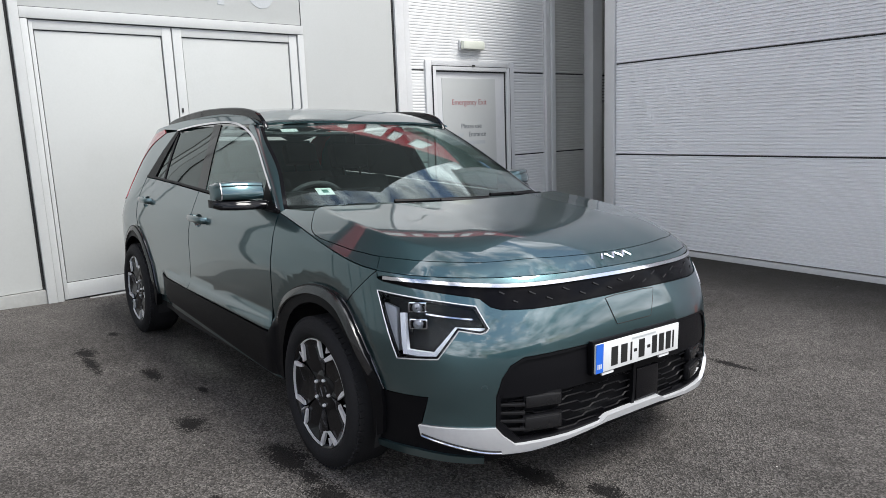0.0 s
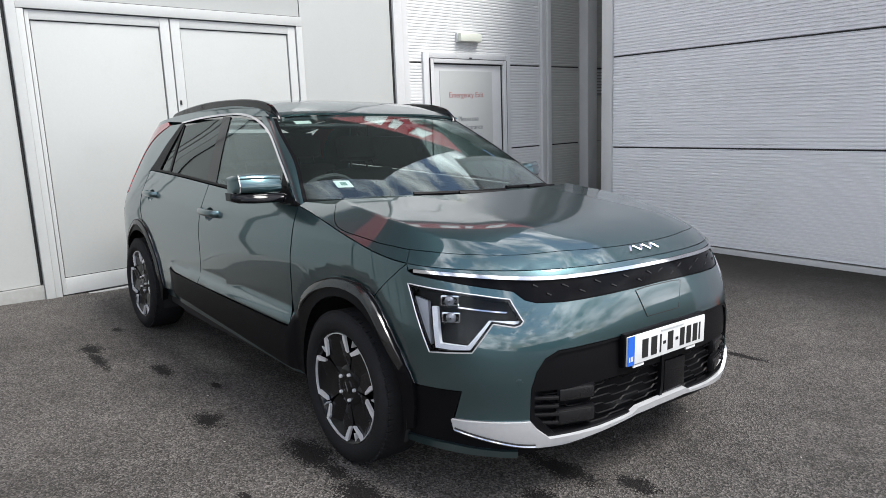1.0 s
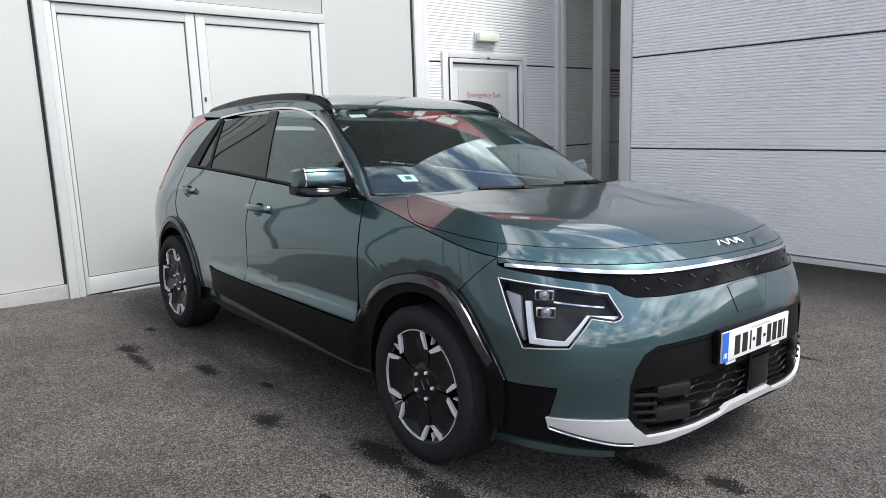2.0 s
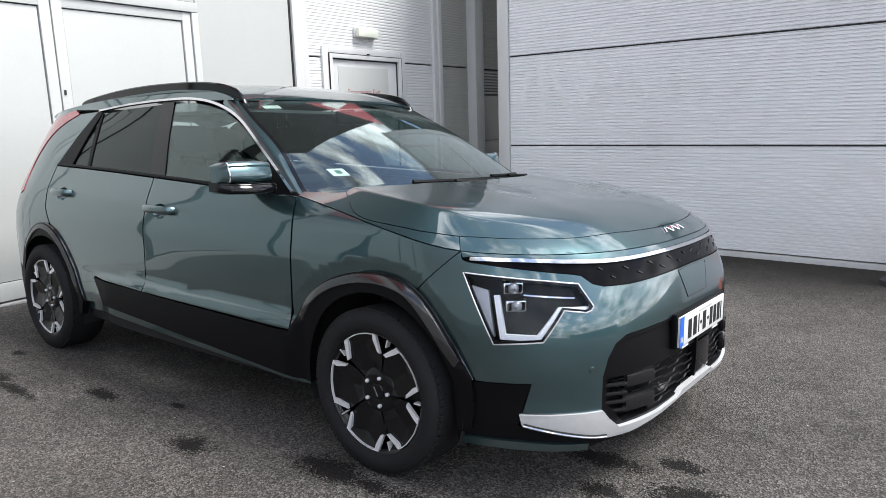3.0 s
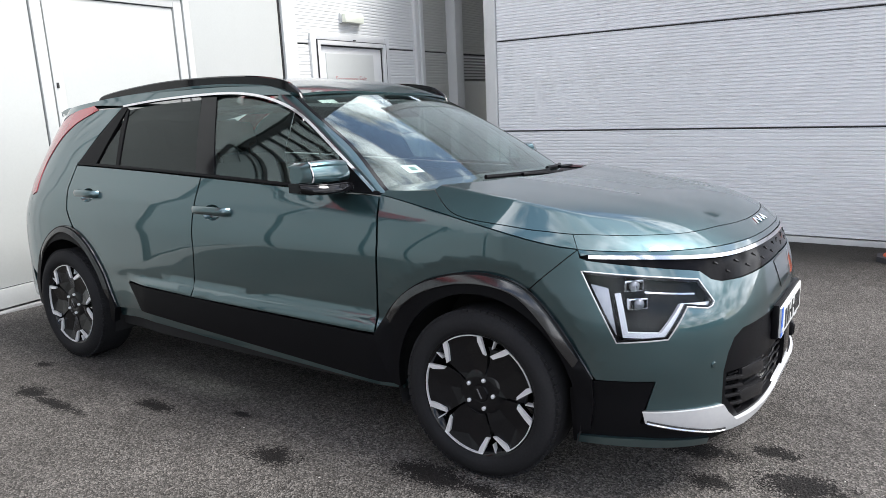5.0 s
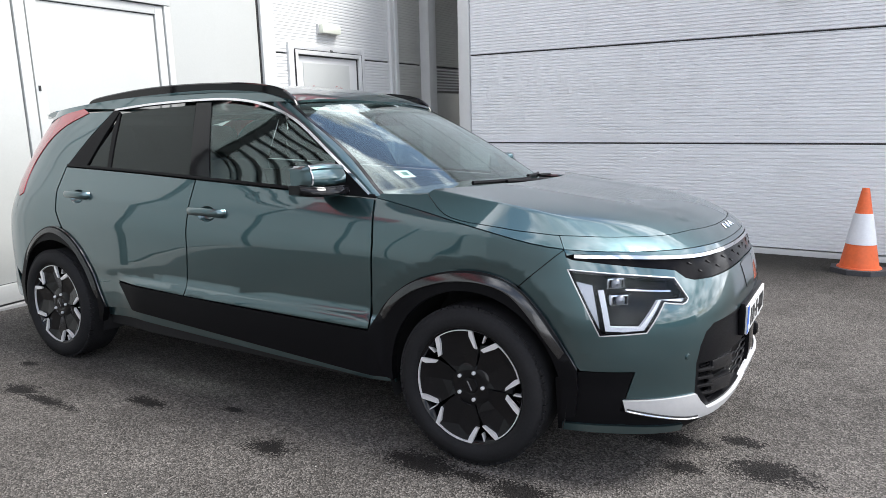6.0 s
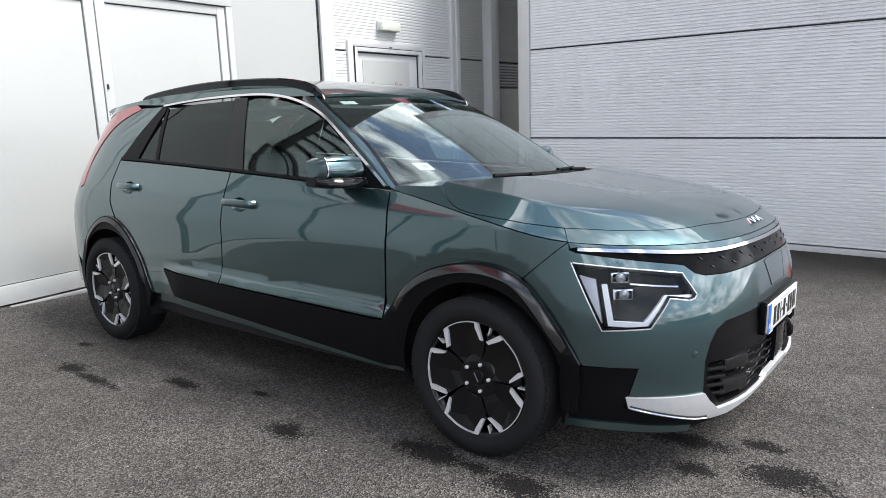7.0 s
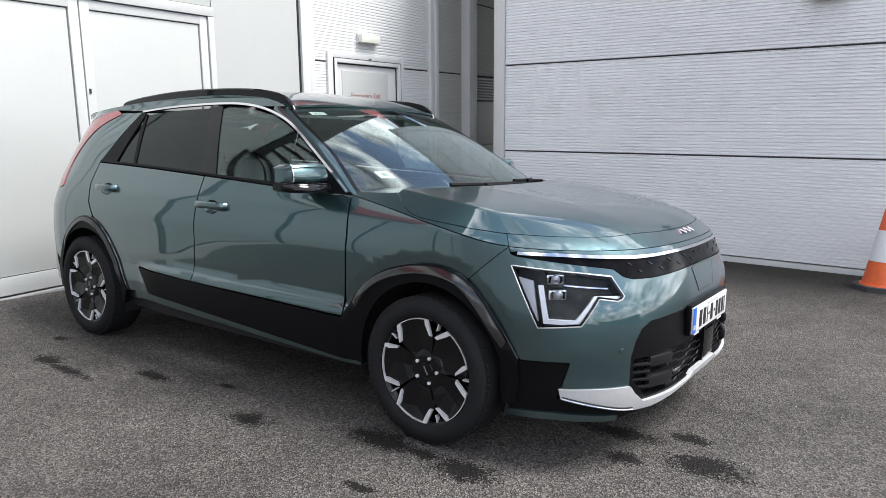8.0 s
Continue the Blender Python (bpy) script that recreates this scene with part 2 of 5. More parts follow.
def asphalt():
    """Worn asphalt: pale chips in dark binder, dusty and darker areas, dirt with painted wall shade to the north, a few
    oil stains at their places.
    """
    m = bpy.data.materials.new("worn_asphalt")
    m.use_nodes = True
    nodes, links = m.node_tree.nodes, m.node_tree.links
    b = nodes["Principled BSDF"]
    b.inputs["Roughness"].default_value, b.inputs["Specular IOR Level"].default_value = 0.85, 0.15
    co = nodes.new("ShaderNodeTexCoord")

    def math_node(op, a, c, clamp=False):
        n = nodes.new("ShaderNodeMath")
        n.operation, n.use_clamp = op, clamp
        for i, v in ((0, a), (1, c)):
            if isinstance(v, (int, float)):
                n.inputs[i].default_value = v
            else:
                links.new(v, n.inputs[i])
        return n.outputs[0]

    def noise_node(scale, detail=4, rough=0.6):
        n = nodes.new("ShaderNodeTexNoise")
        n.inputs["Scale"].default_value, n.inputs["Detail"].default_value, n.inputs["Roughness"].default_value = scale, detail, rough
        links.new(co.outputs["Object"], n.inputs["Vector"])
        return n.outputs["Fac"]

    vor = nodes.new("ShaderNodeTexVoronoi")
    vor.inputs["Scale"].default_value = 145
    links.new(co.outputs["Object"], vor.inputs["Vector"])
    chip = nodes.new("ShaderNodeSeparateColor")
    links.new(vor.outputs["Color"], chip.inputs["Color"])
    ramp = nodes.new("ShaderNodeValToRGB")
    e = ramp.color_ramp.elements
    e[0].position, e[0].color = 0.0, (0.050, 0.0465, 0.0435, 1)
    e[1].position, e[1].color = 1.0, (0.240, 0.223, 0.209, 1)
    mid = ramp.color_ramp.elements.new(0.62)
    mid.color = (0.126, 0.117, 0.110, 1)
    links.new(chip.outputs["Red"], ramp.inputs["Fac"])
    wear = math_node("MULTIPLY", math_node("SUBTRACT", noise_node(0.55, 6, 0.6), 0.5), 1.3)
    fine = math_node("MULTIPLY", math_node("SUBTRACT", noise_node(9, 5), 0.5), 0.5)
    level = math_node("ADD", math_node("ADD", wear, fine), 0.80)
    tone = nodes.new("ShaderNodeVectorMath")
    tone.operation = "SCALE"
    links.new(ramp.outputs["Color"], tone.inputs[0])
    links.new(level, tone.inputs["Scale"])
    # dirt washed up along the north wall; the wall's soft shade is painted in too
    place = nodes.new("ShaderNodeSeparateXYZ")
    links.new(co.outputs["Object"], place.inputs["Vector"])
    near = math_node("ADD", place.outputs["Y"], math_node("MULTIPLY", math_node("SUBTRACT", noise_node(1.3, 5, 0.65), 0.5), 1.6))
    band = math_node("MULTIPLY", math_node("SUBTRACT", near, 3.0), 0.6, True)
    soil_shade = nodes.new("ShaderNodeMixRGB")
    soil_shade.inputs[2].default_value = (0.040, 0.038, 0.031, 1)
    links.new(math_node("MULTIPLY", band, 0.85), soil_shade.inputs["Fac"])
    links.new(tone.outputs["Vector"], soil_shade.inputs[1])
    # oil stains: place, half length, half width
    sep = nodes.new("ShaderNodeSeparateXYZ")
    links.new(co.outputs["Object"], sep.inputs["Vector"])
    coarse = math_node("MULTIPLY", math_node("SUBTRACT", noise_node(16, 5, 0.7), 0.5), 2.6)
    edge = math_node("ADD", coarse, math_node("MULTIPLY", math_node("SUBTRACT", noise_node(110, 2, 0.7), 0.5), 4.0))
    total = None
    for sx, sy, ax, ay in ((-0.16, -0.96, 0.15, 0.06), (0.06, -0.96, 0.09, 0.035), (0.28, -0.985, 0.11, 0.07), (0.04, -1.33, 0.06, 0.025), (0.62, -0.25, 0.15, 0.05),
                           (0.73, -0.49, 0.06, 0.045), (1.03, -0.36, 0.12, 0.08), (0.90, -0.13, 0.07, 0.04), (-0.78, -1.16, 0.09, 0.05), (-1.67, -1.09, 0.11, 0.035),
                           (-2.37, -1.31, 0.10, 0.045), (-2.10, -1.33, 0.18, 0.025), (-1.22, -0.95, 0.04, 0.02), (0.37, 1.69, 0.12, 0.03), (-2.75, -1.05, 0.05, 0.03)):
        dx = math_node("DIVIDE", math_node("SUBTRACT", sep.outputs["X"], sx), ax)
        dy = math_node("DIVIDE", math_node("SUBTRACT", sep.outputs["Y"], sy), ay)
        r = math_node("ADD", math_node("SQRT", math_node("ADD", math_node("MULTIPLY", dx, dx), math_node("MULTIPLY", dy, dy)), 0), edge)
        one = math_node("MULTIPLY", math_node("SUBTRACT", 1.25, r), 3.0, True)
        total = one if total is None else math_node("MAXIMUM", total, one)
    stain = nodes.new("ShaderNodeMixRGB")
    stain.inputs[2].default_value = (0.010, 0.009, 0.009, 1)
    links.new(math_node("MULTIPLY", math_node("MULTIPLY", math_node("SUBTRACT", math_node("MULTIPLY", total, 2.3), chip.outputs["Green"]), 4.0, True), 0.95), stain.inputs["Fac"])
    links.new(soil_shade.outputs["Color"], stain.inputs[1])
    # a few pale pebbles
    peb = nodes.new("ShaderNodeTexVoronoi")
    peb.inputs["Scale"].default_value = 5.0
    links.new(co.outputs["Object"], peb.inputs["Vector"])
    speck = nodes.new("ShaderNodeMixRGB")
    speck.inputs[2].default_value = (0.5, 0.48, 0.45, 1)
    links.new(math_node("LESS_THAN", peb.outputs["Distance"], 0.022), speck.inputs["Fac"])
    links.new(stain.outputs["Color"], speck.inputs[1])
    links.new(speck.outputs["Color"], b.inputs["Base Color"])
    bp = nodes.new("ShaderNodeBump")
    bp.inputs["Strength"].default_value, bp.inputs["Distance"].default_value = 1.0, 0.011
    links.new(vor.outputs["Distance"], bp.inputs["Height"])
    links.new(bp.outputs["Normal"], b.inputs["Normal"])
    return m


ASPHALT = asphalt()


# ---- mesh helpers ----
def mesh_object(name, bm, mat, parent=None, smooth=False):
    bmesh.ops.recalc_face_normals(bm, faces=bm.faces)
    me = bpy.data.meshes.new(name)
    bm.to_mesh(me)
    bm.free()
    me.materials.append(mat)
    if smooth:
        me.shade_smooth()
        me.set_sharp_from_angle(angle=radians(35))
    ob = new(name, me)
    if parent:
        ob.parent = parent
    return ob


def part(name, bm, mat, parent, label="", smooth=True):
    ob = mesh_object(name, bm, mat, parent, smooth)
    if label:
        ob["label"] = label
    return ob


def empty(name, m, label, category, group="", kind=""):
    ob = new(name)
    ob.matrix_world = m
    return tagged(ob, label, category, group, kind)


def add_box(bm, lo, hi, bevel=0.0, m=None):
    """A box between two corners, its edges rounded by bevel."""
    made = bmesh.ops.create_cube(bm, size=1.0)["verts"]
    for v in made:
        v.co = Vector([lo[i] + (v.co[i] + 0.5) * (hi[i] - lo[i]) for i in range(3)])
    if bevel > 0:
        edges = list({e for v in made for e in v.link_edges})
        made = bmesh.ops.bevel(bm, geom=edges, offset=bevel, segments=2, affect="EDGES", profile=0.6)["verts"]
    if m:
        bmesh.ops.transform(bm, matrix=m, verts=list({v for v in made}))
    return bm


def box(lo, hi, bevel=0.0, m=None):
    return add_box(bmesh.new(), lo, hi, bevel, m)


def add_prism(bm, poly, depth, m):
    """A flat outline in x, y, thick from 0 to depth in z, at the pose m."""
    a = [bm.verts.new(m @ Vector((x, y, 0))) for x, y in poly]
    b = [bm.verts.new(m @ Vector((x, y, depth))) for x, y in poly]
    n = len(poly)
    bm.faces.new(a[::-1])
    bm.faces.new(b)
    for i in range(n):
        bm.faces.new((a[i], a[(i + 1) % n], b[(i + 1) % n], b[i]))
    return bm


def add_tube(bm, pts, r, seg=8, flat=1.0, closed=False):
    """A rod along points; flat squeezes it in height."""
    pts = [Vector(p) for p in pts]
    n, rings = len(pts), []
    for i, p in enumerate(pts):
        a = pts[(i - 1) % n] if closed or i else p
        b = pts[(i + 1) % n] if closed or i < n - 1 else p
        t = (b - a).normalized()
        side = t.cross(Vector((0, 0, 1)))
        side = side.normalized() if side.length > 1e-4 else Vector((1, 0, 0))
        up = side.cross(t)
        rings.append([bm.verts.new(p + side * r * math.cos(k * math.tau / seg) + up * r * flat * math.sin(k * math.tau / seg)) for k in range(seg)])
    for i in range(n if closed else n - 1):
        u, v = rings[i], rings[(i + 1) % n]
        for k in range(seg):
            bm.faces.new((u[k], u[(k + 1) % seg], v[(k + 1) % seg], v[k]))
    if not closed:
        bm.faces.new(rings[0][::-1])
        bm.faces.new(rings[-1])
    return bm


def add_lathe(bm, profile, seg=48, m=None, ends=False):
    """A profile of (radius, height) turned round z."""
    m = m or Matrix()
    rings = [[bm.verts.new(m @ Vector((r * math.cos(k * math.tau / seg), r * math.sin(k * math.tau / seg), h))) for k in range(seg)] for r, h in profile]
    for u, v in zip(rings, rings[1:]):
        for k in range(seg):
            bm.faces.new((u[k], u[(k + 1) % seg], v[(k + 1) % seg], v[k]))
    if ends:
        bm.faces.new(rings[0][::-1])
        bm.faces.new(rings[-1])
    return bm


def spline(pts, per=6):
    """A smooth line through points of the plane."""
    out = []
    n = len(pts)
    for i in range(n - 1):
        p0, p1, p2, p3 = (Vector(pts[max(0, min(n - 1, j))]) for j in (i - 1, i, i + 1, i + 2))
        for k in range(per):
            t = k / per
            out.append(tuple(0.5 * (2 * p1 + (p2 - p0) * t + (2 * p0 - 5 * p1 + 4 * p2 - p3) * t * t + (3 * p1 - p0 - 3 * p2 + p3) * t ** 3)))
    out.append(tuple(pts[-1]))
    return out


def letters(name, text, size, mat, parent, m):
    """Raised lettering in the built-in font, as a mesh."""
    cu = bpy.data.curves.new(name, "FONT")
    cu.body, cu.size, cu.extrude, cu.align_x = text, size, 0.001, "CENTER"
    tmp = bpy.data.objects.new(name, cu)
    scene.collection.objects.link(tmp)
    me = bpy.data.meshes.new_from_object(tmp.evaluated_get(bpy.context.evaluated_depsgraph_get()))
    bpy.data.objects.remove(tmp)
    me.name = name
    me.materials.clear()
    me.materials.append(mat)
    ob = new(name, me)
    ob.parent = parent
    ob.matrix_local = m
    return ob


# ---- ground ----
def make_ground():
    bm = bmesh.new()
    xs = [-150, -60, -20, -8, 0, 8, 20, 60, 150]
    ys = [-150, -60, -30, -20, -14, -10, 0, 10, 14, 20, 30, 60, 150]
    fall = math.tan(radians(2.2))

    def height(y):
        s = 1 if y > 0 else -1
        a = abs(y)
        return -s * fall * (a if a <= 10 else 10 + 4 * (1 - math.exp(-(a - 10) / 4)))

    grid = [[bm.verts.new((x, y, height(y))) for x in xs] for y in ys]
    for r, q in zip(grid, grid[1:]):
        for i in range(len(xs) - 1):
            bm.faces.new((r[i], r[i + 1], q[i + 1], q[i]))
    return tagged(mesh_object("ground", bm, ASPHALT), "worn dark grey asphalt yard with oil stains", "ground", kind="structure")


make_ground()
WEST = pose(-4.24, 0, 0, 0, 0, 3.4)     # local x leaves the wall, y runs along it
NORTH = pose(-0.3, 4.98, 0, 0, 0, -1.2)  # local x runs along the wall, -y leaves it
SEAMS = (-0.13, 0.97, 2.07, 3.17, 4.27, 5.0)
RIB = 0.036


def ribbed(length, low, high, deep=0.014):
    """A cladding panel in x (length) and z, its face at y = 0 with fine ribs standing out to -y, 60 mm thick."""
    bm = bmesh.new()
    prof = [(low + 0.0085, 0.014)]
    z = low + 0.014
    while z < high - 0.03:
        prof += [(z, 0.0), (z + RIB * 0.56, 0.0), (z + RIB * 0.70, deep), (z + RIB * 0.90, deep)]
        z += RIB
    prof += [(high - 0.016, 0.0), (high - 0.0085, 0.014)]
    a = [bm.verts.new((0, y, z)) for z, y in prof]
    b = [bm.verts.new((length, y, z)) for z, y in prof]
    for i in range(len(prof) - 1):
        bm.faces.new((a[i], b[i], b[i + 1], a[i + 1]))
    back = [bm.verts.new(c) for c in ((0, 0.06, prof[0][0]), (length, 0.06, prof[0][0]), (length, 0.06, prof[-1][0]), (0, 0.06, prof[-1][0]))]
    bm.faces.new((a[0], back[0], back[1], b[0]))
    bm.faces.new((a[-1], b[-1], back[2], back[3]))
    bm.faces.new(back)
    return bm


def child_box(name, lo, hi, mat, parent, bevel=0.004, label=""):
    return part(name, box(lo, hi, bevel), mat, parent, label)


def make_west():
    wall = mesh_object("wall_west", box((-0.45, -9.0, -0.6), (-0.07, 9.6, 4.4)), CONCRETE)
    wall.matrix_world = WEST
    tagged(wall, "grey clad showroom wall with white glazed panels", "wall", kind="structure")
    to_local = Matrix.Rotation(radians(90), 4, "Z")  # panel's x along the wall, its -y out of it
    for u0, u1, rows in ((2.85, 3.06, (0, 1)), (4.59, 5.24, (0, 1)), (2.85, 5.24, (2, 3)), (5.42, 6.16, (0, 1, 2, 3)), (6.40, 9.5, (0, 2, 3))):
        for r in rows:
            p = part("cladding_panel", ribbed(u1 - u0, SEAMS[r], SEAMS[r + 1], 0.0035), RIBBED_SHADED if u0 > 5.4 else RIBBED_WEST, wall, smooth=False)
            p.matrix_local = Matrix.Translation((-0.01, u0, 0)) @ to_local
    for u0, u1, rows in ((2.85, 3.055, (1, 2, 3)), (4.596, 5.24, (1, 2, 3)), (3.056, 4.595, (3,)), (5.42, 6.16, (1, 2, 3)), (6.40, 9.5, (2, 3))):
        for r in rows:
            child_box("joint_strip", (-0.06, u0, SEAMS[r] - 0.008), (-0.030, u1, SEAMS[r] + 0.008), SEAL, wall, 0.0)
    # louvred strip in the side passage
    child_box("blank_panel", (-0.06, 6.40, 0.976), (-0.01, 9.5, 1.66), RIBBED_SHADED, wall)
    for k in range(8):
        child_box("louvre_slat", (-0.05, 6.42, 1.70 + k * 0.045), (0.0, 9.4, 1.722 + k * 0.045), GREY_FRAME, wall, 0.002)
    # white panels
    child_box("white_panel", (-0.06, -2.2, 0.17), (-0.012, -1.266, 4.3), WHITE_PANEL, wall)
    child_box("white_panel", (-0.06, -1.165, 2.484), (-0.012, 1.405, 4.3), WHITE_PANEL, wall)
    child_box("white_panel", (-0.06, 1.415, 0.17), (-0.012, 2.60, 4.3), WHITE_PANEL, wall)
    child_box("panel_seal", (-0.06, 2.602, 0.0), (-0.004, 2.622, 4.3), SEAL, wall, 0.002)
    child_box("panel_seal", (-0.06, -1.264, 0.17), (-0.008, -1.246, 4.3), SEAL, wall, 0.002)
    child_box("panel_seal", (-0.06, 1.4055, 2.48), (-0.016, 1.4145, 4.3), SEAL, wall, 0.0)
    child_box("panel_seal", (-0.06, -1.165, 2.4762), (-0.004, 1.405, 2.4835), SEAL, wall, 0.0)
    child_box("sill_board", (-0.06, -9.0, -0.1), (0.012, -1.246, 0.165), SILL, wall)
    child_box("sill_board", (-0.06, 1.415, -0.3), (0.012, 2.60, 0.165), SILL, wall)
    child_box("kerb_strip", (-0.02, -9.0, -0.3), (0.05, 2.60, 0.035), CONCRETE, wall, 0.01)
    # trims
    child_box("trim_post", (-0.06, -1.244, -0.1), (0.03, -1.172, 4.3), WHITE_FRAME, wall)
    child_box("trim_post", (-0.06, 2.624, -0.3), (0.025, 2.745, 4.3), GREY_FRAME, wall)
    child_box("trim_post", (-0.06, 2.750, -0.3), (0.008, 2.848, 4.3), GREY_FRAME, wall)
    child_box("trim_post", (-0.06, 5.245, -0.4), (0.035, 5.33, 4.3), GREY_FRAME, wall)
    child_box("trim_post", (-0.06, 5.335, -0.4), (0.055, 5.418, 4.3), GREY_FRAME, wall)
    child_box("passage_pillar", (-0.06, 6.165, -0.5), (0.14, 6.395, 4.4), GREY_FRAME, wall, 0.012)
    return wall


def make_glazed_door():
    """The white double door, closed, in its frame."""
    door = empty("door_1", WEST, "closed white double door with opaque white glazing", "door", kind="structure")
    for lo, hi in (((-0.06, -1.170, -0.1), (0.02, -1.118, 2.385)), ((-0.06, 1.345, -0.2), (0.02, 1.412, 2.385)), ((-0.06, -1.170, 2.388), (0.024, 1.412, 2.476))):
        child_box("door_frame", lo, hi, WHITE_FRAME, door)
    for u0, u1, p0, p1 in ((-1.110, 0.040, -1.080, -0.044), (0.052, 1.336, 0.136, 1.250)):
        leaf = part("door_leaf", box((-0.055, u0, 0.06), (-0.03, u1, 2.38), 0.002), SEAL, door)
        for lo, hi in (((-0.05, u0, 0.05), (0.004, p0, 2.38)), ((-0.05, p1, 0.05), (0.004, u1, 2.38)),
                       ((-0.05, p0, 2.305), (0.002, p1, 2.38)), ((-0.05, p0, 0.05), (0.002, p1, 0.19))):
            child_box("leaf_rail", lo, hi, WHITE_FRAME, leaf, 0.003)
        child_box("pane", (-0.045, p0 + 0.009, 0.197), (-0.012, p1 - 0.009, 2.297), WHITE_PANEL, leaf, 0.002, "opaque white pane")
    child_box("lock_case", (0.003, 0.071, 1.62), (0.012, 0.088, 1.66), SEAL, door, 0.002)
    child_box("pull_handle", (0.003, 0.076, 1.02), (0.035, 0.091, 1.22), SEAL, door, 0.004)
    return door


def make_exit_door():
    door = empty("door_2", WEST, "closed pale grey emergency exit door with white panel", "door", kind="structure")
    for n, lo, hi, mat in (("architrave", (-0.06, 3.055, -0.4), (0.018, 3.150, 2.19), GREY_FRAME), ("architrave", (-0.06, 4.50, -0.4), (0.018, 4.595, 2.19), GREY_FRAME),
                           ("architrave", (-0.06, 3.150, 2.125), (0.018, 4.50, 2.19), GREY_FRAME),
                           ("door_frame", (-0.06, 3.152, -0.4), (0.034, 3.205, 2.12), GREY_FRAME), ("door_frame", (-0.06, 4.44, -0.4), (0.034, 4.498, 2.12), GREY_FRAME),
                           ("door_frame", (-0.06, 3.205, 2.070), (0.034, 4.44, 2.12), GREY_FRAME)):
        child_box(n, lo, hi, mat, door)
    leaf = part("door_leaf", box((-0.06, 3.215, -0.1), (-0.004, 4.43, 2.060), 0.004), GREY_FRAME, door)
    child_box("seal_strip", (-0.05, 3.206, -0.1), (0.006, 3.222, 2.068), SEAL, leaf, 0.001)
    child_box("seal_strip", (-0.05, 4.423, -0.1), (0.006, 4.439, 2.068), SEAL, leaf, 0.001)
    child_box("seal_strip", (-0.05, 3.223, 2.054), (0.006, 4.422, 2.069), SEAL, leaf, 0.001)
    for u in (3.1475, 4.4965):
        child_box("seal_strip", (-0.05, u, -0.1), (0.036, u + 0.006, 2.12), SEAL, door, 0.001)
    child_box("seal_strip", (-0.05, 3.154, 2.119), (0.036, 4.496, 2.126), SEAL, door, 0.001)
    child_box("panel", (-0.006, 3.32, 0.25), (0.002, 4.25, 1.98), WHITE_PANEL, leaf, 0.003, "white door panel")
    face = lambda u, z: Matrix.Translation((0.004, u, z)) @ Matrix.Rotation(radians(90), 4, "Z") @ Matrix.Rotation(radians(90), 4, "X")
    letters("lettering", "Emergency Exit", 0.098, RED_INK, leaf, face(3.775, 1.655))
    letters("lettering", "Please use", 0.088, TEXT_GREY, leaf, face(3.80, 1.36))
    letters("lettering", "Entrance", 0.088, TEXT_GREY, leaf, face(3.90, 1.255))
    child_box("blurred_word", (0.002, 3.56, 1.26), (0.004, 3.66, 1.30), GREY_INK, leaf, 0.0)
    child_box("blurred_word", (0.002, 3.66, 1.155), (0.004, 4.04, 1.20), GREY_INK, leaf, 0.0)
    child_box("closer", (0.034, 3.81, 2.128), (0.05, 3.85, 2.142), SEAL, door, 0.002)
    return door


def make_wall_sign():
    """Cut-out grey film lettering and a round mark above the double door: plain shapes."""
    sign = empty("wall_sign", WEST, "grey film lettering and round mark on white panel", "sign")
    bm = bmesh.new()
    add_prism(bm, [(0.14 * math.cos(k * math.tau / 40), 0.14 * math.sin(k * math.tau / 40)) for k in range(40)], 0.003, Matrix.Translation((-0.012, 0.98, 2.76)) @ Matrix.Rotation(radians(90), 4, "Z") @ Matrix.Rotation(radians(90), 4, "X"))
    part("round_mark", bm, GREY_INK, sign, smooth=False)
    bm = bmesh.new()
    add_prism(bm, [(0.10 * math.cos(k * math.tau / 30) + 0.03, 0.045 * math.sin(k * math.tau / 30)) for k in range(30)], 0.002, Matrix.Translation((-0.0088, 0.98, 2.75)) @ Matrix.Rotation(radians(90), 4, "Z") @ Matrix.Rotation(radians(90), 4, "X"))
    part("leaf_mark", bm, WHITE_PANEL, sign, smooth=False)
    for k, w in enumerate((0.035, 0.03, 0.07, 0.035, 0.07)):
        child_box("letter_bar", (-0.012, 0.02 + k * 0.125, 2.625 if k in (0, 4) else 2.655), (-0.008, 0.02 + k * 0.125 + w, 2.86), GREY_INK, sign, 0.0)
    return sign


def make_shopfront():
    """The showroom's dark glazing south of the white panels, with a red band and slats over it."""
    shop = empty("window_1", WEST, "dark showroom glazing with red band and slats", "window", kind="structure")
    for k in range(5):
        u = -2.27 - k * 1.34
        child_box("pane", (-0.05, u - 1.26, 0.18), (-0.03, u - 0.01, 2.84), GLAZING, shop, 0.0)
        child_box("mullion", (-0.06, u, 0.17), (-0.015, u + 0.04, 2.86), SEAL, shop)
    child_box("head_panel", (-0.06, -9.0, 2.865), (-0.03, -2.21, 4.38), HEAD_PANEL, shop)
    child_box("red_band", (-0.028, -5.4, 3.0), (0.10, -3.6, 3.5), FASCIA_RED, shop)
    child_box("beam", (-0.028, -2.42, 2.87), (0.06, -2.30, 4.36), SEAL, shop)
    for k in range(8):
        child_box("slat", (-0.029, -3.45, 2.90 + k * 0.18), (-0.012, -2.43, 2.935 + k * 0.18), SEAL, shop, 0.003)
    return shop


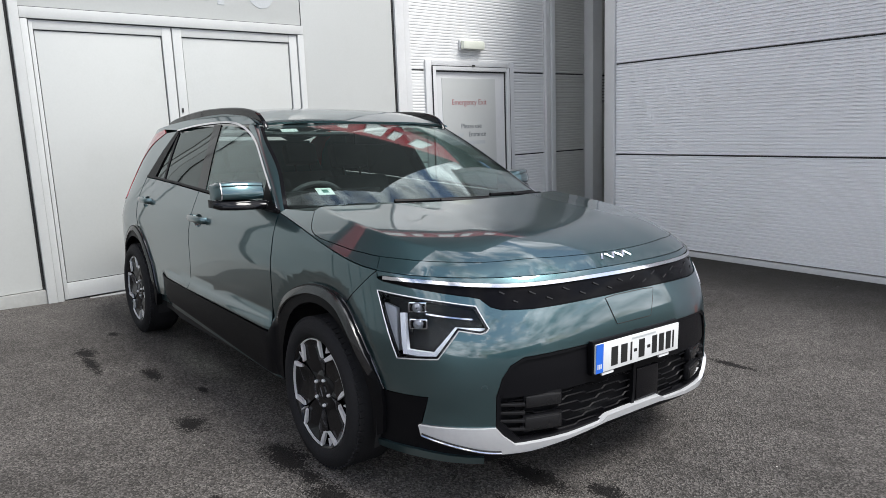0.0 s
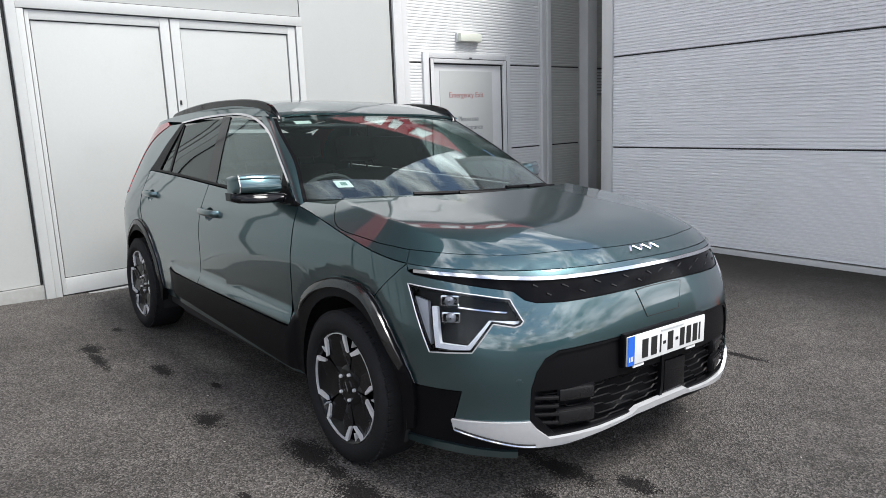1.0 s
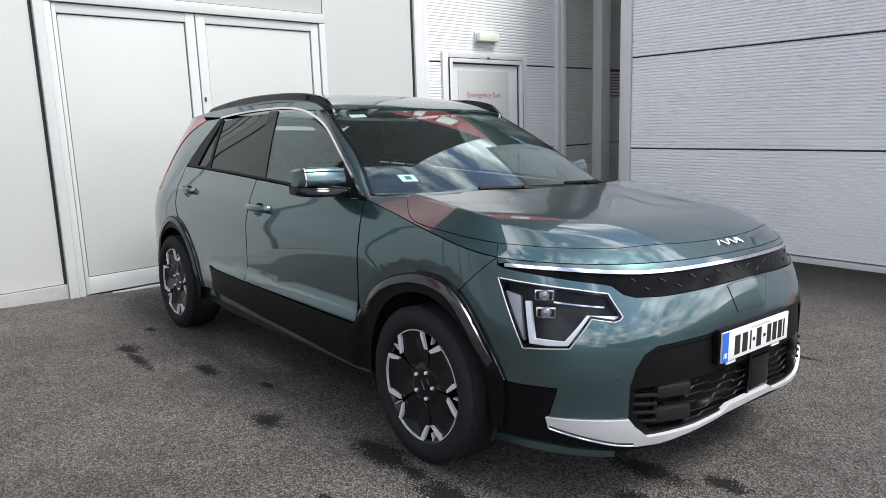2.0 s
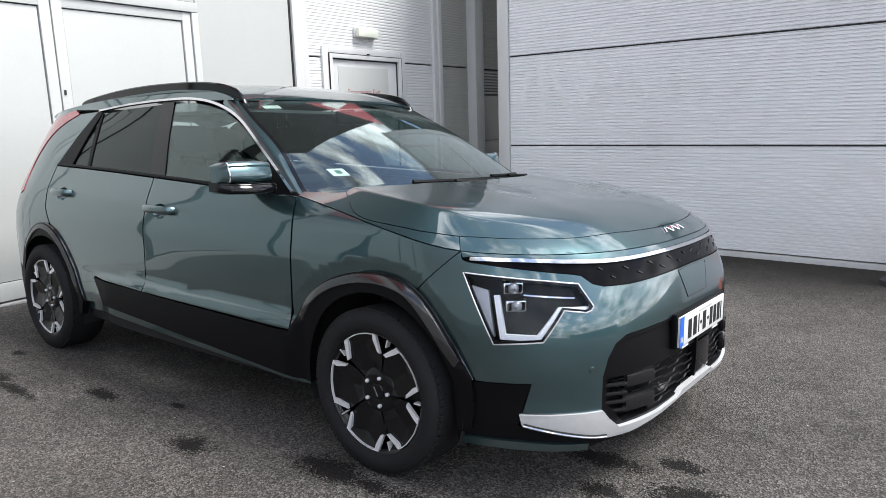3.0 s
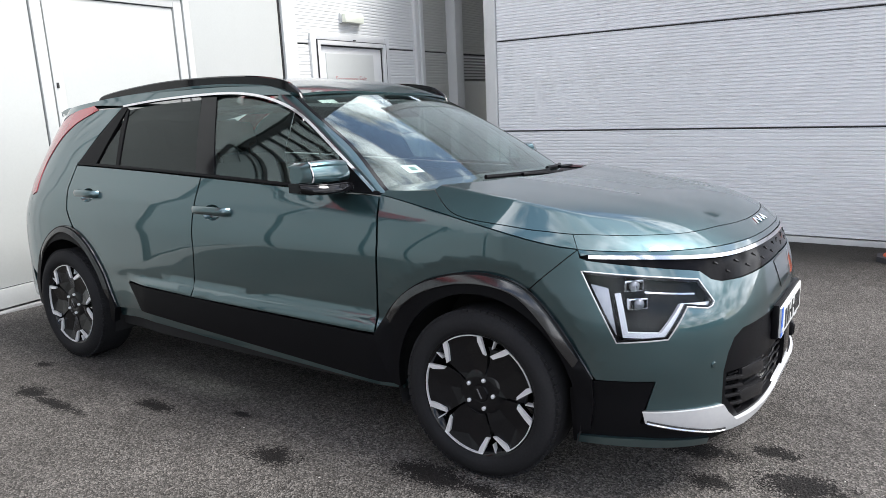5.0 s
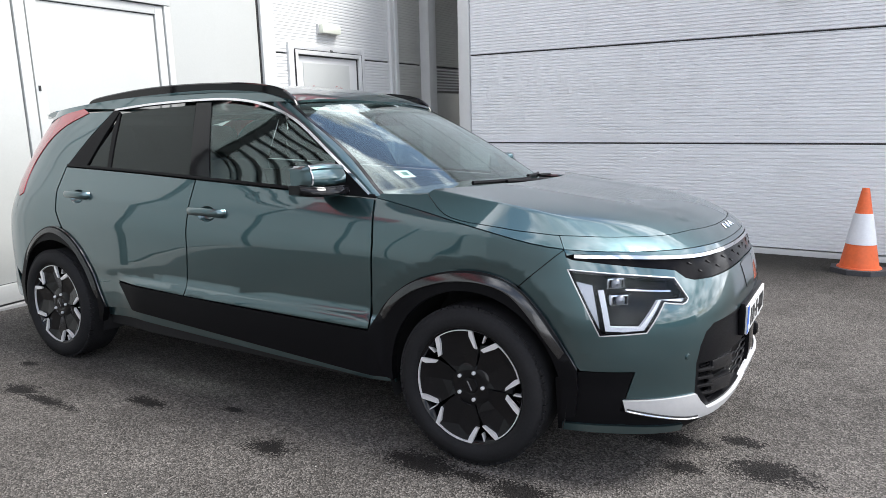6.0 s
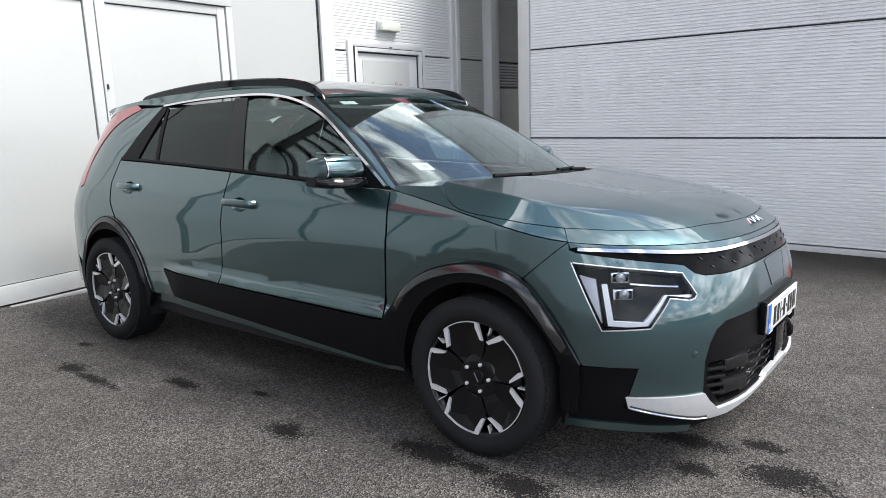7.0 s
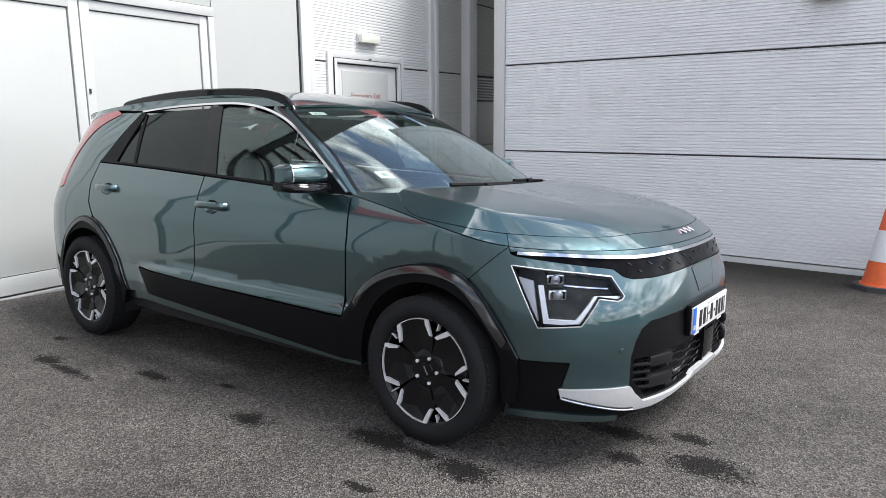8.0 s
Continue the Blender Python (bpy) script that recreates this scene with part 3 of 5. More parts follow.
def make_exit_lamp():
    lamp = empty("emergency_lamp", WEST, "cream plastic emergency lamp above the exit door", "lamp")
    child_box("base", (-0.012, 3.625, 2.325), (0.02, 4.015, 2.440), GREY_FRAME, lamp, 0.006)
    child_box("diffuser", (0.018, 3.635, 2.333), (0.080, 4.005, 2.436), LAMP_BOX, lamp, 0.018, "cream ribbed diffuser")
    return lamp


def make_fascia():
    sign = empty("fascia_sign", WEST, "red fascia with white lettering shapes above the wall", "sign")
    child_box("board", (-0.199, -9.0, 4.66), (0.12, 6.6, 5.74), FASCIA_RED, sign, 0.01)
    for k in range(8):
        child_box("letter_bar", (0.12, 0.2 + k * 0.62, 4.9), (0.15, 0.2 + k * 0.62 + (0.45 if k % 2 else 0.22), 5.5), PAPER, sign, 0.004)
    return sign


def make_north():
    wall = mesh_object("wall_north", box((-3.015, 0.07, -0.9), (3.5, 3.6, 5.0)), CONCRETE)
    wall.matrix_world = NORTH
    tagged(wall, "grey horizontally ribbed metal clad wall", "wall", kind="structure")
    for r in range(5):
        p = part("cladding_panel", ribbed(6.36, SEAMS[r], SEAMS[r + 1]), RIBBED, wall, smooth=False)
        p.matrix_local = Matrix.Translation((-2.86, 0.0, 0))
    for r in (1, 2, 3, 4):
        child_box("joint_strip", (-2.86, 0.016, SEAMS[r] - 0.008), (3.5, 0.05, SEAMS[r] + 0.008), SEAL, wall, 0.0)
    child_box("corner_trim", (-3.02, -0.022, -0.6), (-2.868, 0.06, 4.99), GREY_FRAME, wall)
    child_box("corner_return", (-3.04, 0.0, -0.6), (-3.016, 3.55, 4.99), GREY_FRAME, wall)
    child_box("base_flashing", (-2.866, -0.012, -0.215), (3.5, 0.05, -0.135), GREY_FRAME, wall)
    child_box("base_gap", (-2.866, 0.01, -0.7), (3.5, 0.05, -0.217), SEAL, wall, 0.002)
    child_box("wall_cap", (-3.04, -0.05, 5.005), (3.52, 0.4, 5.15), GREY_FRAME, wall)
    return wall


def make_wall_light():
    ob = empty("wall_light", NORTH, "dark box floodlight fixed to the ribbed wall", "lamp")
    child_box("housing", (0.72, -0.16, 2.515), (1.05, -0.02, 2.66), CLADDING, ob, 0.012)
    child_box("bracket", (0.84, -0.03, 2.55), (0.92, 0.004, 2.62), GREY_FRAME, ob, 0.003)
    return ob


def make_upper_storey():
    """The showroom's upper storey over the west wall, of dark glass in dark frames."""
    top = mesh_object("upper_storey", box((-6.0, -9.0, 5.75), (0.0, 6.6, 13.7)), UPPER)
    top.matrix_world = WEST
    tagged(top, "dark glazed upper storey over the showroom wall", "wall", kind="structure")
    low = mesh_object("upper_wall", box((-6.0, -9.0, 4.64), (-0.2, 6.6, 5.74)), RENDER)
    low.matrix_world = WEST
    tagged(low, "grey render band behind the red fascia", "wall", kind="structure")


make_upper_storey()
make_west()
make_glazed_door()
make_exit_door()
make_wall_sign()
make_shopfront()
make_exit_lamp()
make_fascia()
make_north()
make_wall_light()
# unseen walls that close the place; the added roof keeps the passage dark
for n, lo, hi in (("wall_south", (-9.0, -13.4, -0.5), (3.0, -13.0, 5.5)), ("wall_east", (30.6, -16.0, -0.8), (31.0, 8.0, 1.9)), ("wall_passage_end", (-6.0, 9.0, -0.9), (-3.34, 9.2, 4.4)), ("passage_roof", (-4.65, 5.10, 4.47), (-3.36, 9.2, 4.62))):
    tagged(mesh_object(n, box(lo, hi), PALE_RENDER if n == "wall_south" else RENDER), "plain grey rendered surface added out of view", "wall", kind="structure")


# ---- the car's surfaces: x ahead of the front axle, q = distance from the middle plane, z up ----
def curve(x, xs, ys):
    """A smooth curve through a few points (monotone cubic)."""
    n = len(xs)
    if x <= xs[0]:
        return ys[0]
    if x >= xs[-1]:
        return ys[-1]
    i = 0
    while x > xs[i + 1]:
        i += 1
    d = [(ys[j + 1] - ys[j]) / (xs[j + 1] - xs[j]) for j in range(n - 1)]

    def slope(j):
        if j == 0:
            return d[0]
        if j == n - 1:
            return d[-1]
        return 0.0 if d[j - 1] * d[j] <= 0 else 2 * d[j - 1] * d[j] / (d[j - 1] + d[j])

    h = xs[i + 1] - xs[i]
    u = (x - xs[i]) / h
    a, b = slope(i) * h, slope(i + 1) * h
    return ys[i] + u * (a + u * (3 * (ys[i + 1] - ys[i]) - 2 * a - b + u * (2 * (ys[i] - ys[i + 1]) + a + b)))


AXLE = -2.72


def side_w(x, z):
    """Half width of the body between the axles."""
    w = curve(z, (0.18, 0.27, 0.42, 0.50, 0.60, 0.78, 0.92, 1.02, 1.09, 1.25, 1.44, 1.52),
              (0.825, 0.845, 0.850, 0.850, 0.856, 0.862, 0.838, 0.800, 0.770, 0.704, 0.614, 0.575))
    # waist between the wheels, and a faint crease in the lower door
    u = max(0.0, 1 - ((x + 1.36) / 1.1) ** 2)
    w -= 0.005 * u * math.exp(-((z - 0.66) / 0.16) ** 2)
    # the front wings lean in above the wheel and stand out beside it
    w += ease(x, -0.50, -0.05) * curve(z, (0.38, 0.52, 0.60, 0.70, 0.80, 0.90), (0.0, 0.013, 0.012, 0.002, -0.009, 0.0))
    # ledge along the foot of the doors
    f = max(0.0, min(1.0, (x + 2.19) / 0.22, (-0.40 - x) / 0.08))
    g = max(0.0, min(1.0, (0.545 - z) / 0.040))
    return w + 0.026 * f * f * (3 - 2 * f) * g * g * (3 - 2 * g)


def front_x(z):
    return curve(z, (0.18, 0.26, 0.36, 0.50, 0.62, 0.72, 0.80, 0.86, 0.92), (0.84, 0.87, 0.885, 0.885, 0.875, 0.855, 0.83, 0.80, 0.75))


def front_n(z):
    return curve(z, (0.3, 0.5, 0.65, 0.8, 0.9), (3.35, 3.2, 3.05, 2.75, 2.6))


def rear_x(z):
    return curve(z, (0.2, 0.35, 0.6, 0.95, 1.10, 1.30, 1.44, 1.5), (0.74, 0.80, 0.81, 0.76, 0.72, 0.62, 0.54, 0.50))


def rear_n(z):
    return curve(z, (0.4, 0.8, 1.1, 1.4), (4.2, 3.8, 3.3, 3.0))


ARCH_F = [(-0.475, 0.470), (-0.387, 0.604), (-0.276, 0.693), (-0.141, 0.745), (-0.017, 0.764), (0.097, 0.757), (0.185, 0.726), (0.278, 0.645), (0.359, 0.535), (0.418, 0.442)]
ARCH_POLAR = sorted((math.atan2(z - 0.36, x), math.hypot(x, z - 0.36)) for x, z in ARCH_F)


def hollow(x, z):
    """The band round the front wheel arch that leans in below a crease."""
    if abs(x) > 0.62 or z < 0.38:
        return 0.0
    d = math.hypot(x, z - 0.36) - curve(math.atan2(z - 0.36, x), [p[0] for p in ARCH_POLAR], [p[1] for p in ARCH_POLAR])
    k = (0.056 - d) / 0.056 if d > 0 else 1 + d / 0.02
    return 0.010 * max(0.0, min(1.0, k)) * ease(z, 0.40, 0.52)


def body_q(x, z):
    """Half width at x and z, all round the car."""
    w = side_w(x, z)
    if x > 0:
        u = min(1.0, x / front_x(z))
        n = front_n(z)
        return max(0.0, w * (1 - u ** n) ** (1 / n) - hollow(x, z))
    if x < AXLE:
        u = min(1.0, (AXLE - x) / rear_x(z))
        n = rear_n(z)
        return w * (1 - u ** n) ** (1 / n)
    return w - hollow(x, z)


def nose(theta, z):
    """A point of the front, at the angle theta (degrees) round the front axle's middle."""
    a, n = radians(theta), front_n(z)
    c, s = abs(math.cos(a)), abs(math.sin(a))
    r = 1 / ((c / front_x(z)) ** n + (s / side_w(0, z)) ** n) ** (1 / n)
    x = r * math.cos(a)
    return x, r * math.sin(a) - hollow(x, z) * ease(theta, 20, 40)


def tail(theta, z):
    a, n = radians(theta), rear_n(z)
    c, s = abs(math.cos(a)), abs(math.sin(a))
    r = 1 / ((c / rear_x(z)) ** n + (s / side_w(AXLE, z)) ** n) ** (1 / n)
    return AXLE - r * math.cos(a), r * math.sin(a)


def shoulder(x):
    """Height at which the side turns over into the bonnet."""
    return curve(x, (-0.9, -0.5, -0.25, 0.0, 0.38, 0.80), (1.065, 1.025, 0.982, 0.932, 0.870, 0.860))


def ease(v, lo, hi):
    u = max(0.0, min(1.0, (v - lo) / (hi - lo)))
    return u * u * (3 - 2 * u)


def bonnet_z(x, q):
    q = abs(q)
    e = shoulder(x)
    w = side_w(x, e)
    top = curve(x, (-0.9, -0.6, -0.32, 0.0, 0.5, 0.8), (1.14, 1.11, 1.084, 1.050, 0.997, 0.973))
    n = front_n(e)
    u = ((max(x, 0) / front_x(e)) ** n + (q / w) ** n) ** (1 / n)
    u = min(1.0, u)
    # the bonnet's top turns over a crease into its steep side; towards the nose it turns softly
    a, b, k = 1 - 0.20 * (u / 0.86) ** 2.5, (1 - u) / 0.14 * 0.80, 0.05
    h = max(0.0, min(1.0, 0.5 + 0.5 * (b - a) / k))
    sharp = b + (a - b) * h - k * h * (1 - h)
    soft = ease(x, 0.05, 0.60)
    crease = 0.004 * math.exp(-((q - 0.36 - 0.12 * max(0, -x)) / 0.08) ** 2)
    return e + (top - e + crease) * (sharp * (1 - soft) + (1 - u ** 6) * soft)


def screen_x(q, z):
    """The windscreen."""
    return -0.28 - 1.9 * (z - 1.05) - 0.37 * q * q + 0.03 * math.sin(max(0, min(1, (z - 1.05) / 0.4)) * math.pi)


def roof_z(x, q):
    c = curve(x, (-3.3, -2.9, -2.4, -1.7, -1.35, -1.2, -1.1, -1.03, -0.95), (1.435, 1.490, 1.531, 1.555, 1.538, 1.511, 1.480, 1.453, 1.42))
    return c - 0.054 * (abs(q) / 0.62) ** 3


# ---- panels cut from those surfaces ----
def inset(poly, g):
    """The outline drawn in by g, to leave a gap to its neighbours."""
    n = len(poly)
    area = sum(poly[i][0] * poly[(i + 1) % n][1] - poly[(i + 1) % n][0] * poly[i][1] for i in range(n))
    s = 1 if area > 0 else -1
    out = []
    for i in range(n):
        p, a, b = Vector(poly[i]), Vector(poly[i - 1]), Vector(poly[(i + 1) % n])
        d1, d2 = (p - a), (b - p)
        if d1.length < 1e-7 or d2.length < 1e-7:
            out.append(tuple(p))
            continue
        n1, n2 = Vector((-d1.y, d1.x)).normalized() * s, Vector((-d2.y, d2.x)).normalized() * s
        m = n1 + n2
        m = m / max(0.5, m.length_squared / 2) if m.length > 1e-6 else n1
        out.append(tuple(p + m * g))
    return out


def cut_patch(polys, metric, step, gap, axis_a=True):
    """Outline (and holes) in the surface's two coordinates, cut into small faces. Gives points and faces."""
    from mathutils.geometry import tessellate_polygon
    loops = []
    for k, poly in enumerate(polys):
        pl = [(a * metric[0], b * metric[1]) for a, b in poly]
        pl = [p for i, p in enumerate(pl) if (Vector(p) - Vector(pl[i - 1])).length > 1e-5]
        drawn = inset(pl, gap if k == 0 else -gap)
        loops.append([(0.0, d[1]) if axis_a and abs(p[0]) < 1e-7 else (d[0], 0.0) if not axis_a and abs(p[1]) < 1e-7 else d for p, d in zip(pl, drawn)])
    flat = [p for pl in loops for p in pl]
    bm = bmesh.new()
    vs = [bm.verts.new((x, y, 0)) for x, y in flat]
    for tri in tessellate_polygon([[Vector((x, y, 0)) for x, y in pl] for pl in loops]):
        a, b, c = (Vector(flat[i]) for i in tri)
        if abs((b - a).cross(c - a)) > 1e-10:
            try:
                bm.faces.new([vs[i] for i in tri])
            except ValueError:
                pass
    for axis in (0, 1):
        lo, hi = min(p[axis] for p in flat), max(p[axis] for p in flat)
        n = max(1, math.ceil((hi - lo) / step))
        for i in range(1, n):
            co = [0, 0, 0]
            no = [0, 0, 0]
            co[axis], no[axis] = lo + (hi - lo) * i / n, 1
            bmesh.ops.bisect_plane(bm, geom=bm.verts[:] + bm.edges[:] + bm.faces[:], dist=1e-6, plane_co=co, plane_no=no)
    bmesh.ops.recalc_face_normals(bm, faces=bm.faces)
    bm.verts.index_update()
    pts = [(v.co.x / metric[0], v.co.y / metric[1]) for v in bm.verts]
    faces = [[v.index for v in f.verts] for f in bm.faces]
    rim = [[v.index for v in e.verts] for e in bm.edges if len(e.link_faces) == 1]
    bm.free()
    return pts, faces, rim


SIDE = (lambda x, z: Vector((x, -body_q(x, z), z)), (1.0, 1.0))
NOSE = (lambda th, z: Vector((nose(th, z)[0], -nose(th, z)[1], z)), (0.0148, 1.0))
TAIL = (lambda th, z: Vector((tail(th, z)[0], -tail(th, z)[1], z)), (0.0140, 1.0))
HOOD = (lambda x, q: Vector((x, -q, bonnet_z(x, q))), (1.0, 1.0))
GLASS = (lambda q, z: Vector((screen_x(q, z), -q, z)), (1.0, 1.9))
ROOF = (lambda x, q: Vector((x, -q, roof_z(x, q))), (1.0, 1.0))


def skin(name, patches, mat, parent, label="", mirror=False, both=False, depth=0.012, step=0.05, gap=0.0016, lift=0.0):
    """Thick panels that follow the car's surfaces. patches: (surface, outline, holes...). Right side, or mirror: left, or both in one mesh."""
    verts, normals, faces = [], [], []

    def put(p, n):
        verts.append(p)
        normals.append(n)
        return len(verts) - 1

    for (fn, metric), *polys in patches:
        pts, fs, rim = cut_patch(polys, metric, step, gap, fn not in (HOOD[0], ROOF[0]))
        pos, nrm = [], []
        for a, b in pts:
            ea, eb = 0.003 / metric[0], 0.003 / metric[1]
            p = fn(a, b)
            n = (fn(a + ea, b) - fn(a - ea, b)).cross(fn(a, b + eb) - fn(a, b - eb))
            n = n.normalized() if n.length > 1e-12 else Vector((0, -1, 0))
            c = Vector((max(-2.9, min(0.25, p.x)), 0, 0.6))
            if n.dot(p - c) < 0:
                n = -n
            pos.append(p + n * lift)
            nrm.append(n)
        for flip in ((False, True) if both else (mirror,)):
            mir = (lambda v: Vector((v.x, -v.y, v.z))) if flip else (lambda v: v)
            fi = [first[0][i] if flip and both and abs(p.y) < 1e-6 else put(mir(p), mir(n)) for i, (p, n) in enumerate(zip(pos, nrm))]
            bi = [first[1][i] if flip and both and abs(p.y) < 1e-6 else put(mir(p - n * depth), mir(-n)) for i, (p, n) in enumerate(zip(pos, nrm))]
            first = (fi, bi)
            for f in fs:
                vn = sum((normals[fi[i]] for i in f), Vector())
                a, b, c = (verts[fi[i]] for i in f[:3])
                w = Vector()
                for i in range(1, len(f) - 1):
                    w += (verts[fi[f[i]]] - verts[fi[f[0]]]).cross(verts[fi[f[i + 1]]] - verts[fi[f[0]]])
                g = f if w.dot(vn) > 0 else f[::-1]
                faces.append([fi[i] for i in g])
                faces.append([bi[i] for i in g[::-1]])
            mid = sum((verts[i] for i in fi), Vector()) / max(1, len(fi))
            for i, j in rim:
                if both and abs(pos[i].y) < 1e-6 and abs(pos[j].y) < 1e-6:
                    continue
                quad = [verts[fi[i]], verts[fi[j]], verts[bi[j]], verts[bi[i]]]
                n = (quad[1] - quad[0]).cross(quad[2] - quad[1])
                n = n.normalized() if n.length > 1e-12 else Vector((0, 0, 1))
                q = [put(v.copy(), n) for v in quad]
                faces.append(q)
    me = bpy.data.meshes.new(name)
    me.from_pydata(verts, [], faces)
    me.update()
    me.materials.append(mat)
    me.shade_smooth()
    me.normals_split_custom_set_from_vertices([tuple(n) for n in normals])
    ob = new(name, me)
    ob.parent = parent
    if label:
        ob["label"] = label
    return ob


def pair(name, patches, mat, parent, label="", **k):
    return [skin(name, patches, mat, parent, label, mirror=m, **k) for m in (False, True)]


def along(curve_pts, width, per=5):
    """A band of that width about a smooth line."""
    line = [Vector(p) for p in spline(curve_pts, per)]
    left, right = [], []
    for i, p in enumerate(line):
        d = (line[min(i + 1, len(line) - 1)] - line[max(i - 1, 0)]).normalized()
        nrm = Vector((-d.y, d.x)) * width / 2
        left.append(tuple(p + nrm))
        right.append(tuple(p - nrm))
    return left + right[::-1]


# ---- the car ----
MIDDLE = 0.04  # the car's middle plane
car = empty("car", SLOPE @ pose(0, MIDDLE, 0), "grey-green compact crossover car parked on the asphalt", "car")
ARCH_R = [(-2.300, 0.345), (-2.340, 0.425), (-2.402, 0.555), (-2.497, 0.677), (-2.615, 0.751), (-2.745, 0.768), (-2.880, 0.715), (-3.000, 0.620), (-3.080, 0.510), (-3.130, 0.400)]
HUB_Z, HUB_Q, TYRE_R = 0.317, 0.862, 0.317
arch_f, arch_r = spline(ARCH_F, 4), spline(ARCH_R, 4)
SHUT = [(-0.268, 0.728), (-0.163, 0.800), (-0.062, 0.820), (0.120, 0.810), (0.216, 0.795), (0.346, 0.758), (0.500, 0.674), (0.630, 0.530), (0.705, 0.330), (0.735, 0.150), (0.740, 0.0)]
shut = spline(SHUT, 5)
HOOD_BACK = spline([(-0.268, 0.728), (-0.215, 0.60), (-0.150, 0.44), (-0.105, 0.25), (-0.090, 0.0)], 4)
CHROME_LINE = [(0, 0.833), (14.7, 0.834), (31.7, 0.833), (41.2, 0.838), (53.3, 0.847), (64.2, 0.849)]
BAND_LOW = [(0, 0.764), (13.5, 0.761), (29.5, 0.754), (36.0, 0.757), (38.6, 0.768), (41.0, 0.796), (43.3, 0.802), (53.5, 0.820), (64.6, 0.838)]
HEADLIGHT = [(65.7, 0.803), (63.0, 0.800), (55.4, 0.792), (48.5, 0.783), (41.8, 0.771), (39.0, 0.698), (39.6, 0.686), (40.8, 0.680), (45.2, 0.690), (49.4, 0.590), (58.9, 0.575)]
GRILLE_EDGE = [(37.6, 0.350), (37.5, 0.465), (36.4, 0.525), (34.6, 0.570), (31.7, 0.594), (24.0, 0.600), (15.4, 0.603), (0, 0.612)]


def outline_front(n=14, first=66.5):
    """The edge at which the nose turns over into the bonnet, as (theta, z) and (x, q)."""
    a, b = [], []
    for i in range(n + 1):
        th = first * (1 - i / n)
        z = 0.86
        for _ in range(6):
            z = shoulder(nose(th, z)[0])
        x, q = nose(th, z)
        a.append((th, z))
        b.append((x, q))
    return a, b


edge_tz, edge_xq = outline_front()
GAP_TOP = edge_xq[0]  # where wing, bumper and bonnet edge meet

# inner shell
wells = lambda cx: [(cx + 0.395 * math.cos(radians(a)), 0.33 + 0.395 * math.sin(radians(a))) for a in range(-15, 196, 10)]
shell_line = [(0.52, 0.21), (0.52, 0.85), (0.1, 0.90), (-0.45, 0.99), (-1.5, 1.03), (-2.9, 1.05), (-3.25, 0.95), (-3.3, 0.5), (-3.12, 0.228)] + wells(AXLE)[::-1] + [(-2.3, 0.225), (-0.4, 0.225)] + wells(0)[::-1]
skin("body_shell", [(SIDE, shell_line), (NOSE, [(0, 0.2), (0, 0.82), (66, 0.84), (66, 0.2)]), (TAIL, [(0, 0.25), (0, 1.0), (70, 1.0), (70, 0.25)])], DARK, car, "dark inner body", both=True, lift=-0.045, step=0.12, depth=0.01)
bm = box((-3.35, -0.62, 0.19), (0.55, 0.62, 0.215))
add_box(bm, (-2.30, -0.68, 0.19), (-0.42, 0.68, 0.213))
part("floor_pan", bm, DARK, car, smooth=False)
for cx in (0.0, AXLE):
    for s in (-1, 1):
        bm = bmesh.new()
        pr = [(0.39 * math.cos(radians(a)), 0.39 * math.sin(radians(a))) for a in range(-20, 201, 10)]
        ra = [bm.verts.new((cx + x, s * 0.845, 0.33 + z)) for x, z in pr]
        rb = [bm.verts.new((cx + x, s * 0.50, 0.33 + z)) for x, z in pr]
        for i in range(len(pr) - 1):
            bm.faces.new((ra[i], ra[i + 1], rb[i + 1], rb[i]))
        bm.faces.new(rb)
        part("wheel_well", bm, DARK, car)

# bonnet
skin("bonnet", [(HOOD, shut + HOOD_BACK[::-1])], PAINT, car, "grey-green metallic bonnet", both=True, step=0.018, gap=0.0015)
# wings: the side and the strip on top beside the bonnet
top_edge = [(x, shoulder(x)) for x in [-0.478 + i * (GAP_TOP[0] + 0.478) / 14 for i in range(15)]]
joint = [(GAP_TOP[0] + (0.192 - GAP_TOP[0]) * i / 6, edge_tz[0][1] + (0.728 - edge_tz[0][1]) * i / 6) for i in range(7)]  # wing against bumper
wing_side = [(-0.475, 0.478), (-0.463, 0.66), (-0.457, 0.843)] + top_edge + joint[1:] + [p for p in arch_f if p[0] < 0.185][::-1]
i_cut = min(range(len(shut)), key=lambda i: abs(shut[i][0] - GAP_TOP[0] + 0.02))
wing_top = [(x, body_q(x, shoulder(x)) - 0.001) for x, _ in top_edge] + shut[:i_cut + 1][::-1] + [(-0.300, 0.738), (-0.470, 0.768)]
pair("front_wing", [(SIDE, wing_side), (HOOD, wing_top)], PAINT, car, "grey-green metallic front wing", step=0.025)
# bumper cover with an opening for each headlight
bumper = BAND_LOW + [(66.0, 0.846), (66.4, edge_tz[0][1])] + [(math.degrees(math.atan2(body_q(x, z), x)), z) for x, z in joint[1:]]
bumper += [(math.degrees(math.atan2(body_q(x, z), x)), z) for x, z in arch_f if x > 0.195 and z > 0.447] + [(62.6, 0.440), (51.6, 0.448), (53.2, 0.346), (37.6, 0.350)] + GRILLE_EDGE[1:]
skin("front_bumper", [(NOSE, bumper, HEADLIGHT)], PAINT, car, "grey-green metallic front bumper", both=True, step=0.028, gap=0.0016)
nose_low = [(t, z + 0.007) for t, z in spline(CHROME_LINE, 3)]
nose_top = edge_xq + [p for p in shut[i_cut:]][::-1]
skin("nose_panel", [(NOSE, nose_low + [(65.9, 0.850)] + edge_tz), (HOOD, nose_top)], PAINT, car, "grey-green metallic nose panel", both=True, step=0.04, gap=0.0012)
